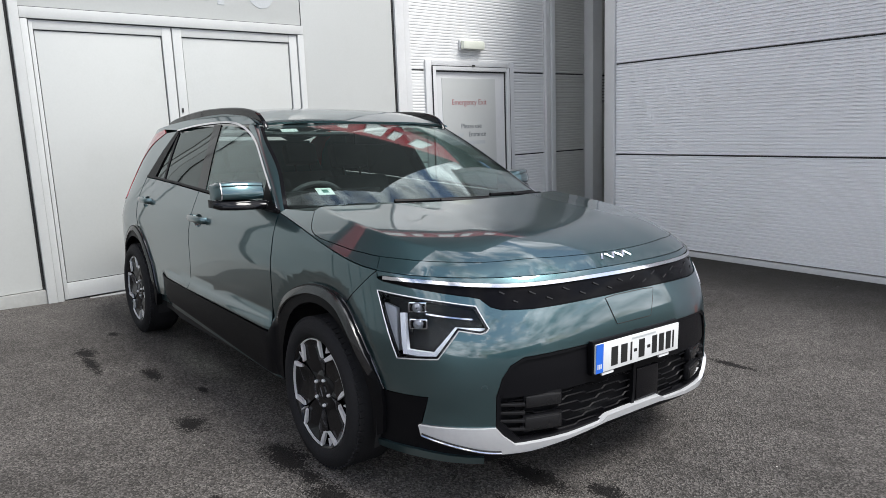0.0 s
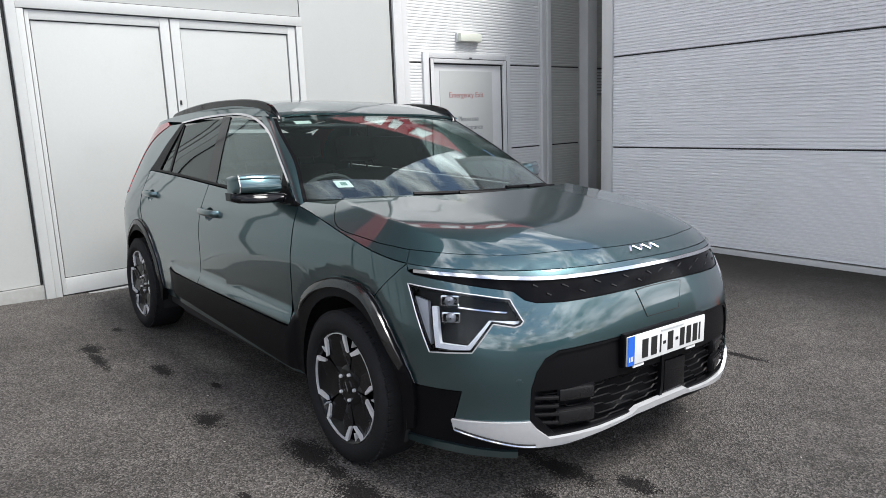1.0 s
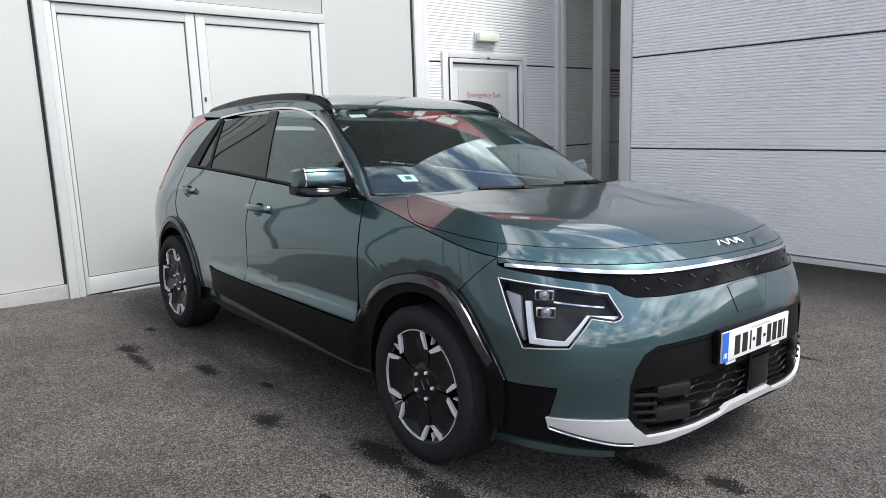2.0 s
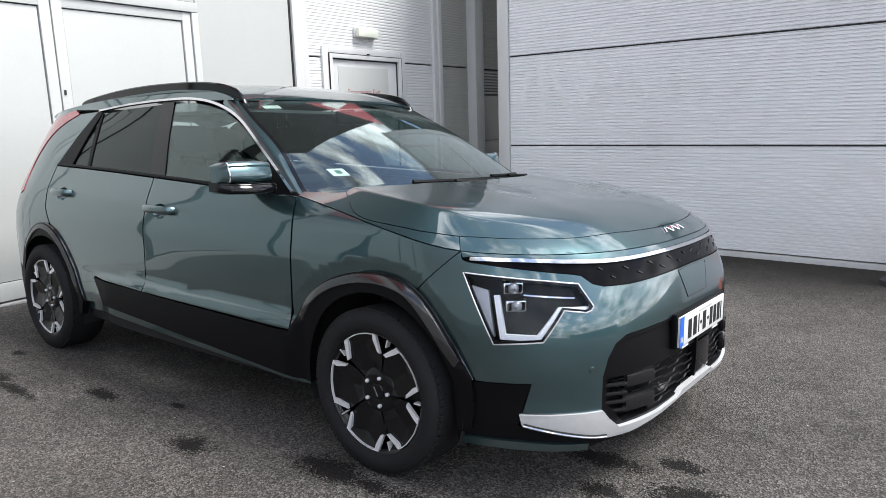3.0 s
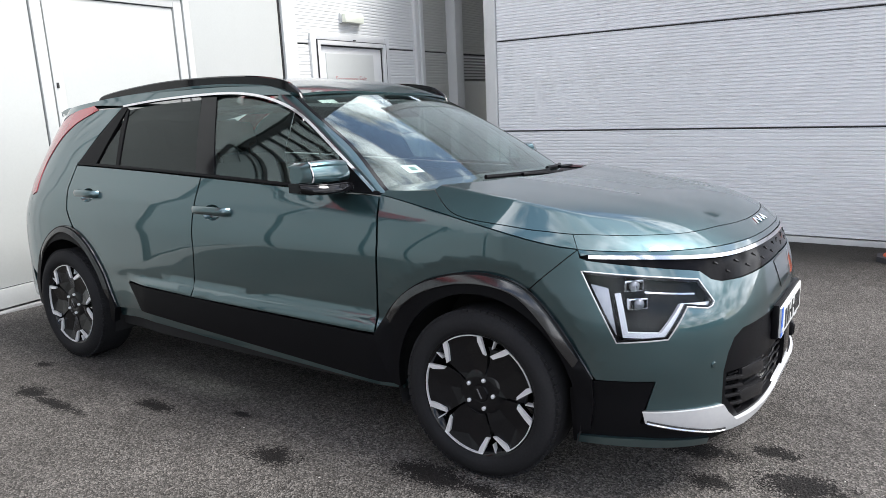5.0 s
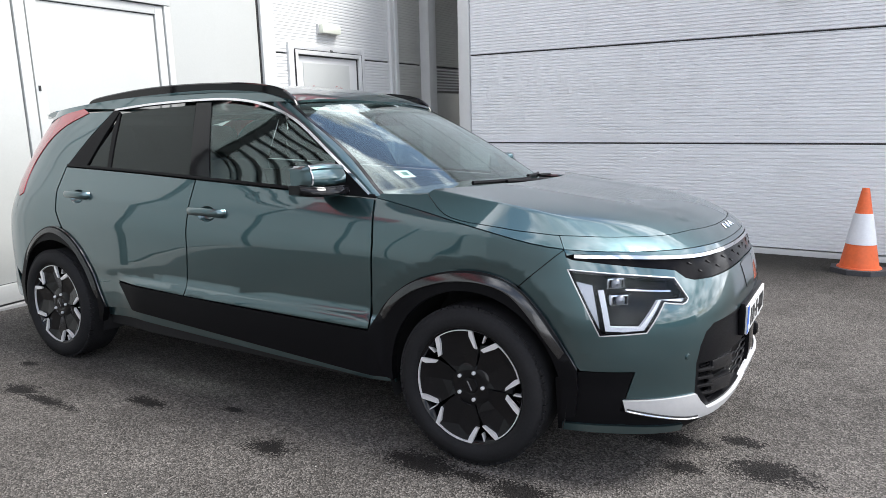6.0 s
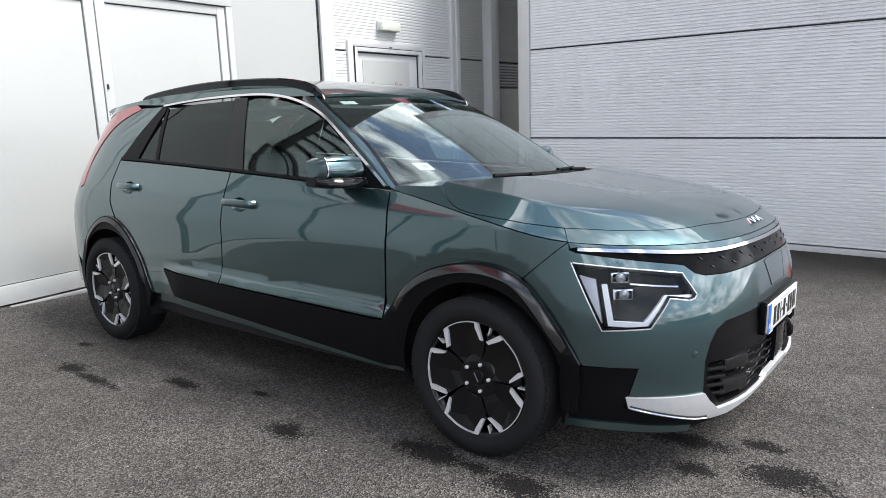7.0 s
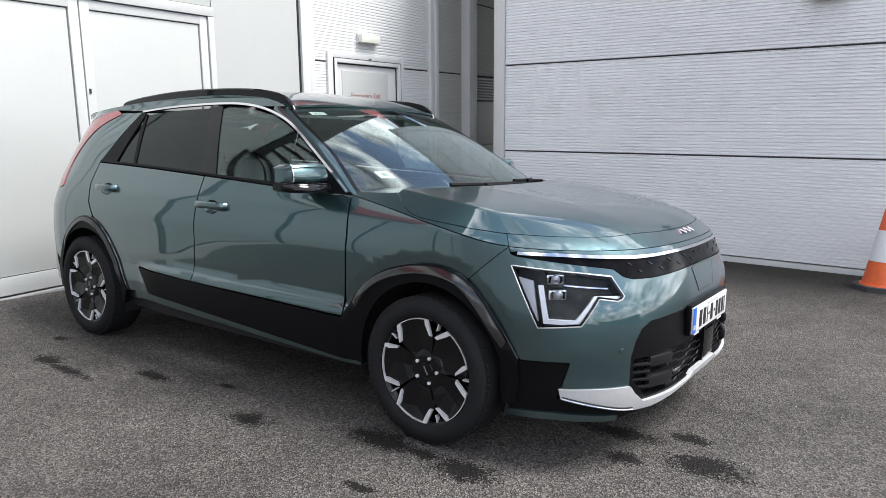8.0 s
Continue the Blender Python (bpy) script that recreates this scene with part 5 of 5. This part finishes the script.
def mirror_ring(y, xf, xb, zl, zt, r=0.022, bow=0.012):
    """A rounded outline in x and z: bowed front face, soft upper edge, flat back."""
    n = 6
    ring = [(xb, y, zl), (xf - 0.030, y, zl), (xf - 0.008, y, zl + 0.004)]
    for i in range(n):
        u = i / (n - 1)
        ring.append((xf + bow * math.sin(math.pi * (0.25 + 0.5 * u)) - bow - 0.010 * u * u, y, zl + 0.010 + (zt - r - zl - 0.010) * u))
    for i in range(1, n):
        a = radians(90) * i / (n - 1)
        ring.append((xf - 0.010 - r + r * math.cos(a), y, zt - r + r * math.sin(a)))
    return ring + [(xf - 0.075, y, zt - 0.001), (xb, y, zt - 0.008)]


for s in (-1, 1):
    shell = part("mirror", loft([mirror_ring(s * y, xf, xb, 1.076, zt, r) for y, xf, xb, zt, r in ((0.790, -0.652, -0.775, 1.142, 0.016), (0.806, -0.624, -0.780, 1.155, 0.020), (0.87, -0.608, -0.772, 1.163, 0.024), (0.94, -0.612, -0.752, 1.164, 0.024), (1.000, -0.630, -0.735, 1.160, 0.022))]), PAINT, car, "grey-green angular door mirror")
    part("mirror_end", loft([mirror_ring(s * y, xf, xb, 1.078, zt, r) for y, xf, xb, zt, r in ((1.006, -0.638, -0.735, 1.157, 0.018), (1.016, -0.656, -0.737, 1.150, 0.016), (1.022, -0.676, -0.738, 1.142, 0.012))]), PAINT, shell, "grey-green mirror end")
    part("mirror_edge", add_tube(bmesh.new(), [(x + 0.001, s * 1.003, z) for x, y, z in mirror_ring(1.0, -0.634, -0.735, 1.078, 1.158, 0.020)[2:13]], 0.0030, 6), SILVER, shell, "silver mirror edge")
    part("mirror_base", loft([mirror_ring(s * y, xf, xb, zl, zt, 0.008, 0.004) for y, xf, xb, zl, zt in ((0.735, -0.590, -0.70, 1.018, 1.052), (0.79, -0.622, -0.775, 1.026, 1.070), (0.86, -0.602, -0.780, 1.028, 1.073), (0.94, -0.606, -0.760, 1.029, 1.073), (1.004, -0.630, -0.742, 1.032, 1.075), (1.030, -0.672, -0.742, 1.042, 1.078))]), BLACK_GLOSS, shell, "black gloss lower mirror shell")
    part("mirror_glass", box((-0.005, -0.096, -0.046), (0.004, 0.096, 0.046), 0.003, Matrix.Translation((-0.764, s * 0.900, 1.108)) @ Matrix.Rotation(-s * radians(13.5), 4, "Z")), CHROME, shell)
    if s > 0:  # this one has been knocked back
        turn = Matrix.Translation((-0.66, 0.79, 0)) @ Matrix.Rotation(radians(32), 4, "Z") @ Matrix.Translation((0.66, -0.79, 0))
        for ob in (shell, *shell.children):
            ob.data.transform(turn)
# headlights
for mir in (False, True):
    k = dict(mirror=mir)
    lamp = skin("headlight", [(NOSE, HEADLIGHT)], GRILLE_BLACK, car, "black headlight with white angular light guide", lift=-0.055, depth=0.006, step=0.05, gap=0.0, **k)
    rim_in = inset([(a * 0.0148, b) for a, b in HEADLIGHT], 0.010)
    skin("bezel", [(NOSE, HEADLIGHT, [(a / 0.0148, b) for a, b in rim_in])], BLACK_GLOSS, lamp, lift=-0.001, depth=0.055, step=0.05, gap=0.0005, **k)
    skin("lens", [(NOSE, HEADLIGHT)], LENS, lamp, "clear lens", lift=0.0015, depth=0.003, step=0.04, gap=0.002, **k)
    guide = [(58.5, 0.737), (57.2, 0.601), (50.3, 0.601), (45.8, 0.694), (39.8, 0.692)]
    off = 0.0088
    pl = [(a * 0.0148, b) for a, b in guide]
    L1, L2 = [], []
    for i, p in enumerate(pl):
        p = Vector(p)
        d1 = (p - Vector(pl[i - 1])).normalized() if i else (Vector(pl[1]) - p).normalized()
        d2 = (Vector(pl[i + 1]) - p).normalized() if i < len(pl) - 1 else d1
        n1, n2 = Vector((-d1.y, d1.x)), Vector((-d2.y, d2.x))
        m = (n1 + n2)
        m = m / max(0.6, m.length_squared / 2)
        L1.append(((p + m * off).x / 0.0148, (p + m * off).y))
        L2.append(((p - m * off).x / 0.0148, (p - m * off).y))
    skin("light_guide", [(NOSE, L1 + L2[::-1])], LAMP_WHITE, lamp, "white light guide", lift=-0.010, depth=0.02, step=0.03, gap=0.0, **k)
    skin("turn_signal", [(NOSE, [(64.6, 0.765), (60.3, 0.752), (58.9, 0.598), (59.6, 0.598)])], SIGNAL, lamp, "pale turn signal", lift=-0.012, depth=0.02, step=0.03, gap=0.0, **k)
    edge_pts = []
    for (ta, za), (tb, zb) in zip(HEADLIGHT, HEADLIGHT[1:] + HEADLIGHT[:1]):
        for i in range(5):
            th, z = ta + (tb - ta) * i / 5, za + (zb - za) * i / 5
            x, q = nose(th, z)
            edge_pts.append((x, q if mir else -q, z))
    part("bright_edge", add_tube(bmesh.new(), edge_pts, 0.0026, 5, closed=True), SILVER, lamp, "bright lamp edge")
    skin("inner_fin", [(NOSE, [(53.0, 0.739), (42.5, 0.728), (42.3, 0.733), (53.0, 0.744)])], CHROME, lamp, lift=-0.020, depth=0.01, step=0.04, gap=0.0, **k)
    s = 1 if mir else -1
    for th, z in ((54.8, 0.756), (54.2, 0.700)):
        x, q = nose(th, z)
        m = Matrix.Translation((x, s * q, z)) @ Matrix.Rotation(s * radians(46), 4, "Z")
        part("projector", box((-0.060, -0.034, -0.020), (-0.016, 0.034, 0.020), 0.008, m), CHROME, lamp, "bright projector pod")
        part("projector_face", box((-0.018, -0.028, -0.0145), (-0.0145, 0.028, 0.0145), 0.001, m), BLACK_GLOSS, lamp)
        bm = bmesh.new()
        add_lathe(bm, [(0.019, -0.016), (0.017, -0.010), (0.011, -0.005), (0.002, -0.003)], 20, m @ Matrix.Rotation(radians(90), 4, "Y"))
        part("projector_lens", bm, LAMP_GREY, lamp)
# number plate: holder, plate, blue band, unreadable marks
plate_x = 0.895
ph = part("number_plate", box((plate_x - 0.004, -0.258, 0.490), (plate_x + 0.004, 0.258, 0.601), 0.0015), PLATE_WHITE, car, "white number plate with blue end band")
part("plate_holder", box((plate_x - 0.03, -0.265, 0.482), (plate_x - 0.005, 0.265, 0.612), 0.005), CLADDING, ph, "black plate holder")
part("plate_band", box((plate_x + 0.002, -0.2575, 0.4905), (plate_x + 0.0052, -0.217, 0.6005)), PLATE_BLUE, ph, "blue end band", smooth=False)
for y0, w in ((-0.170, 0.048), (-0.113, 0.048), (-0.056, 0.012), (-0.034, 0.022), (-0.004, 0.046), (0.050, 0.022), (0.080, 0.040), (0.126, 0.040), (0.172, 0.040), (0.216, 0.012)):
    h = (0.505, 0.577) if w not in (0.022,) else (0.534, 0.546)
    part("plate_bar", box((plate_x + 0.0035, y0, h[0]), (plate_x + 0.0055, y0 + w * 0.78, h[1])), INK, ph, smooth=False)
part("plate_bar", box((plate_x + 0.0035, -0.05, 0.586), (plate_x + 0.0055, 0.10, 0.593)), GREY_INK, ph, smooth=False)
for y0 in (-0.246, -0.236, -0.228):
    part("plate_bar", box((plate_x + 0.005, y0 - 0.004, 0.506), (plate_x + 0.0062, y0 + 0.001, 0.524)), PLATE_WHITE, ph, smooth=False)
for y0 in (-0.215, 0.135):
    part("plate_bar", box((plate_x - 0.006, y0, 0.4765), (plate_x + 0.0005, y0 + 0.065, 0.486)), PLATE_WHITE, ph, smooth=False)
# badge: slanting strokes
bm = bmesh.new()
for i, (a, b, up) in enumerate(((-0.085, -0.062, 1), (-0.048, -0.020, 0), (-0.014, 0.006, 1), (0.012, 0.040, 0), (0.046, 0.066, 1), (0.072, 0.092, 0))):
    za, zb = (0.022, -0.018) if not up else (-0.018, 0.022)
    n = 5
    pts = []
    for j in range(n + 1):
        y, w = a + (b - a) * j / n, za + (zb - za) * j / n
        x = 0.764 - 0.55 * w
        q = abs(y)
        pts.append((x, y, bonnet_z(x, q) + 0.003))
    add_tube(bm, pts, 0.0055, 6, 0.7)
part("badge", bm, CHROME, car, "bright badge of slanting strokes")


# ---- wheels ----
RIGID = ("number_plate", "plate_holder", "plate_band", "plate_bar", "badge", "tyre", "tread", "rim", "brake_disc", "brake_caliper", "hub_disc", "hub_mark", "spoke", "spoke_tip", "spoke_edge", "fin", "wheel_nut")

def make_wheel(x, s):
    wheel = new("wheel")
    wheel.parent = car
    wheel.matrix_local = Matrix.Translation((x, s * (HUB_Q + MIDDLE), HUB_Z)) @ Matrix.Rotation(-s * radians(90), 4, "X")  # local z points outwards
    wheel["label"] = "black alloy wheel with machined silver tips"
    R = TYRE_R
    prof = [(0.232, -0.200), (0.262, -0.203), (0.294, -0.196), (0.308, -0.180), (R, -0.155), (R + 0.001, -0.085), (R, -0.015), (0.308, 0.012), (0.294, 0.026), (0.276, 0.033), (0.252, 0.034), (0.238, 0.026), (0.232, 0.016), (0.228, -0.01)]
    tyre = part("tyre", add_lathe(bmesh.new(), prof, 72), RUBBER, wheel, "black tyre")
    bm = bmesh.new()
    for k in range(72):
        a = k * math.tau / 72
        for h0, h1, tw in ((-0.010, 0.012, 0.02), (-0.165, -0.150, -0.02)):
            m = Matrix.Rotation(a, 4, "Z") @ Matrix.Translation((R - 0.006, 0, (h0 + h1) / 2)) @ Matrix.Rotation(tw * 8, 4, "X")
            add_box(bm, (-0.004, -0.011, (h0 - h1) / 2), (0.0066, 0.0115, (h1 - h0) / 2), 0.0, m)
    part("tread", bm, RUBBER, tyre, smooth=False)["kind"] = "stuff"
    part("rim", add_lathe(bmesh.new(), [(0.230, -0.195), (0.220, -0.190), (0.205, -0.150), (0.205, -0.02), (0.218, 0.004), (0.228, 0.016), (0.2335, 0.018), (0.2335, 0.010)], 64), BLACK_GLOSS, wheel, "black rim barrel")
    part("brake_disc", add_lathe(bmesh.new(), [(0.02, -0.085), (0.145, -0.085), (0.150, -0.095), (0.145, -0.105), (0.02, -0.105)], 48), LAMP_GREY, wheel, "grey brake disc")
    part("hub_disc", add_lathe(bmesh.new(), [(0.085, -0.05), (0.088, -0.012), (0.075, -0.003), (0.040, -0.002), (0.033, -0.004), (0.030, 0.001), (0.020, 0.003), (0.001, 0.0035)], 40), WHEEL_BLACK, wheel)
    part("hub_mark", box((-0.003, -0.020, 0.003), (0.003, 0.020, 0.0045), 0.001, Matrix.Rotation(0.5, 4, "Z")), LAMP_GREY, wheel)
    start = radians(36)
    for k in range(5):
        a = start + k * math.tau / 5
        # petal: wide black blade that bows outwards
        blade = [(0.045, -0.52), (0.11, -0.60), (0.157, -0.55), (0.222, -0.385), (0.2225, -0.20), (0.2225, 0.0), (0.2225, 0.20), (0.222, 0.395), (0.165, 0.610), (0.11, 0.60), (0.045, 0.52)]
        bm = bmesh.new()
        lift_at = lambda r: -0.004 + 0.014 * (r / 0.22) ** 2
        top = [bm.verts.new((r * math.cos(a + w), r * math.sin(a + w), lift_at(r))) for r, w in blade]
        mid = [bm.verts.new((r * math.cos(a), r * math.sin(a), lift_at(r) - 0.012)) for r in (0.07, 0.13, 0.18)]
        low = [bm.verts.new((r * math.cos(a + w * 0.92), r * math.sin(a + w * 0.92), lift_at(r) - 0.030)) for r, w in blade]
        n = len(blade)
        for f in ((0, 1, "m0"), (1, 2, "m1"), (2, 3, "m2"), (3, 4, "m2"), (4, 5, "m2"), (5, 6, "m2"), (6, 7, "m2"), (7, 8, "m2"), (8, 9, "m1"), (9, 10, "m0"), (10, 0, "m0")):
            bm.faces.new((top[f[0]], top[f[1]], mid[int(f[2][1])]))
        bm.faces.new((top[2], mid[2], mid[1])), bm.faces.new((top[1], mid[1], mid[0]))
        bm.faces.new((top[8], mid[1], mid[2])), bm.faces.new((top[9], mid[0], mid[1]))
        for i in range(n):
            j = (i + 1) % n
            bm.faces.new((top[i], low[i], low[j], top[j]))
        spoke = part("spoke", bm, WHEEL_BLACK, wheel, smooth=False)
        for sgn, shape in ((1, [(0.2245, 0.40), (0.165, 0.612), (0.161, 0.515), (0.200, 0.352), (0.2245, 0.302)]),
                           (-1, [(0.2245, 0.385), (0.160, 0.545), (0.162, 0.470), (0.203, 0.328), (0.2245, 0.318)])):
            bm = bmesh.new()
            tip = [(r * math.cos(a + sgn * w), r * math.sin(a + sgn * w)) for r, w in shape]
            add_prism(bm, tip if sgn > 0 else tip[::-1], 0.011, Matrix.Translation((0, 0, 0.0065)))
            part("spoke_tip", bm, MACHINED, spoke, "machined silver tip", smooth=False)
        arc_in = [(0.2226 * math.cos(a + w), 0.2226 * math.sin(a + w)) for w in [-0.31 + 0.60 * i / 10 for i in range(11)]]
        arc_out = [(0.2262 * math.cos(a + w), 0.2262 * math.sin(a + w)) for w in [-0.385 + 0.785 * i / 12 for i in range(13)]]
        part("spoke_edge", add_prism(bmesh.new(), arc_out + arc_in[::-1], 0.018, Matrix.Translation((0, 0, 0.0015))), MACHINED, spoke, "thin machined edge", smooth=False)
        b = a + math.tau / 10
        fin = bmesh.new()
        m = Matrix.Rotation(b, 4, "Z")
        add_box(fin, (0.190, -0.0025, -0.012), (0.224, 0.0025, 0.010), 0.0008, m)
        part("fin", fin, MACHINED, wheel)
        add = bmesh.new()
        add_lathe(add, [(0.0075, -0.01), (0.0075, 0.006), (0.005, 0.009), (0.001, 0.009)], 12, Matrix.Rotation(b, 4, "Z") @ Matrix.Translation((0.056, 0, 0)))
        part("wheel_nut", add, MACHINED, wheel)
    return wheel


for x in (0.0, AXLE):
    for s in (-1, 1):
        make_wheel(x, s)


# ---- cabin ----
def rounded(lo, hi, r=0.05):
    return box(lo, hi, r)


def make_seat(x, y, w=0.50):
    seat = part("seat", rounded((x - 0.25, y - w / 2, 0.42), (x + 0.30, y + w / 2, 0.60), 0.06), SEAT, car, "dark cloth seat")
    m = Matrix.Translation((x - 0.22, y, 0.52)) @ Matrix.Rotation(radians(-20), 4, "Y")
    part("backrest", box((-0.09, -w / 2, 0), (0.07, w / 2, 0.62), 0.06, m), SEAT, seat)
    part("headrest", box((-0.06, -0.13, 0.68), (0.05, 0.13, 0.86), 0.045, m), SEAT, seat)
    for d in (-0.06, 0.06):
        part("headrest_post", add_tube(bmesh.new(), [tuple(m @ Vector((0, d, 0.58))), tuple(m @ Vector((0, d, 0.72)))], 0.007, 6), CLADDING, seat)
    return seat


make_seat(-1.45, -0.36)
make_seat(-1.45, 0.36)
make_seat(-2.30, -0.40, 0.46)
make_seat(-2.30, 0.40, 0.46)
make_seat(-2.30, 0.0, 0.32)
bm = bmesh.new()
prof = [(-0.42, 0.985), (-0.62, 1.012), (-0.80, 1.000), (-0.90, 0.955), (-0.93, 0.86), (-0.86, 0.62), (-0.42, 0.62)]
add_prism(bm, prof, 1.44, Matrix.Translation((0, 0.72, 0)) @ Matrix.Rotation(radians(90), 4, "X"))
part("dashboard", bm, TRIM_GREY, car, "dark grey dashboard", smooth=False)
part("display", box((-0.90, -0.62, 0.965), (-0.885, -0.02, 1.085), 0.006), BLACK_GLOSS, car, "black curved display")
wm = Matrix.Translation((-1.00, -0.37, 0.955)) @ Matrix.Rotation(radians(-66), 4, "Y")
ring = [(tuple(wm @ Vector((0.18 * math.cos(k * math.tau / 40), 0.185 * math.sin(k * math.tau / 40), 0)))) for k in range(40)]
sw = part("steering_wheel", add_tube(bmesh.new(), ring, 0.014, 8, closed=True), TRIM_GREY, car, "dark steering wheel")
part("steering_hub", box((-0.075, -0.16, -0.025), (0.05, 0.16, 0.012), 0.02, wm), TRIM_GREY, sw)
bm = bmesh.new()
add_prism(bm, [(-1.17, 1.40), (-3.0, 1.40), (-3.0, 1.385), (-1.17, 1.385)], 1.0, Matrix.Translation((0, 0.5, 0)) @ Matrix.Rotation(radians(90), 4, "X"))
part("headliner", bm, LAMP_GREY, car, "pale grey headliner", smooth=False)
part("inner_mirror", box((-0.99, -0.13, 1.325), (-0.965, 0.13, 1.395), 0.012), CLADDING, car)
part("parcel_shelf", box((-3.2, -0.6, 0.95), (-2.6, 0.6, 0.98), 0.005), SEAT, car)
# stickers on the screen
skin("screen_sticker", [((lambda q, z: Vector((screen_x(q, z), -q, z)), (1.0, 1.9)), [(0.505, 1.402), (0.505, 1.417), (0.425, 1.420), (0.425, 1.405)])], PAPER, car, "white sticker at the top of the screen", lift=-0.007, depth=0.001, step=0.05, gap=0.0)
st = skin("screen_sticker", [((lambda q, z: Vector((screen_x(q, z), -q, z)), (1.0, 1.9)), [(0.585, 1.098), (0.585, 1.127), (0.515, 1.127), (0.515, 1.098)])], PAPER, car, "pale green and white disc sticker", lift=-0.007, depth=0.001, step=0.05, gap=0.0)
skin("sticker_mark", [((lambda q, z: Vector((screen_x(q, z), -q, z)), (1.0, 1.9)), [(0.562, 1.106), (0.562, 1.119), (0.535, 1.119), (0.535, 1.106)])], PLATE_GREEN, st, lift=-0.0055, depth=0.001, step=0.05, gap=0.0)


# let the sides out to the car's full width
for ob in car.children_recursive:
    if ob.type == "MESH" and ob.name.split(".")[0] not in RIGID:
        for v in ob.data.vertices:
            v.co.y += math.copysign(MIDDLE * ease(abs(v.co.y), 0.0, 0.56), v.co.y)
        ob.data.update()


# ---- traffic cone ----
def make_cone():
    cone = empty("traffic_cone", SLOPE @ pose(1.29, 4.28, 0), "orange traffic cone with white sleeve beside the ribbed wall", "traffic cone")
    bm = bmesh.new()
    pts = []
    for k in range(8):
        a = k * math.tau / 8 + math.tau / 16
        pts.append((0.235 * math.cos(a) * 1.05, 0.235 * math.sin(a) * 1.05))
    add_prism(bm, pts, 0.045, Matrix())
    part("base", bm, CONE_BASE, cone, "dark octagonal base", smooth=False)
    prof = lambda z: 0.165 - (0.165 - 0.032) * z / 0.72
    z = lambda h: (prof(h), 0.045 + h)
    part("body", add_lathe(bmesh.new(), [(0.185, 0.045), (0.180, 0.058), z(0.012), z(0.2), z(0.45), z(0.70), (0.028, 0.775), (0.024, 0.765)], 40), CONE_ORANGE, cone, "orange plastic body")
    part("sleeve", add_lathe(bmesh.new(), [(prof(0.22) + 0.001, 0.265), (prof(0.22) + 0.004, 0.267), (prof(0.50) + 0.004, 0.543), (prof(0.50) + 0.001, 0.545)], 40), CONE_WHITE, cone, "white reflective sleeve")
    return cone


make_cone()
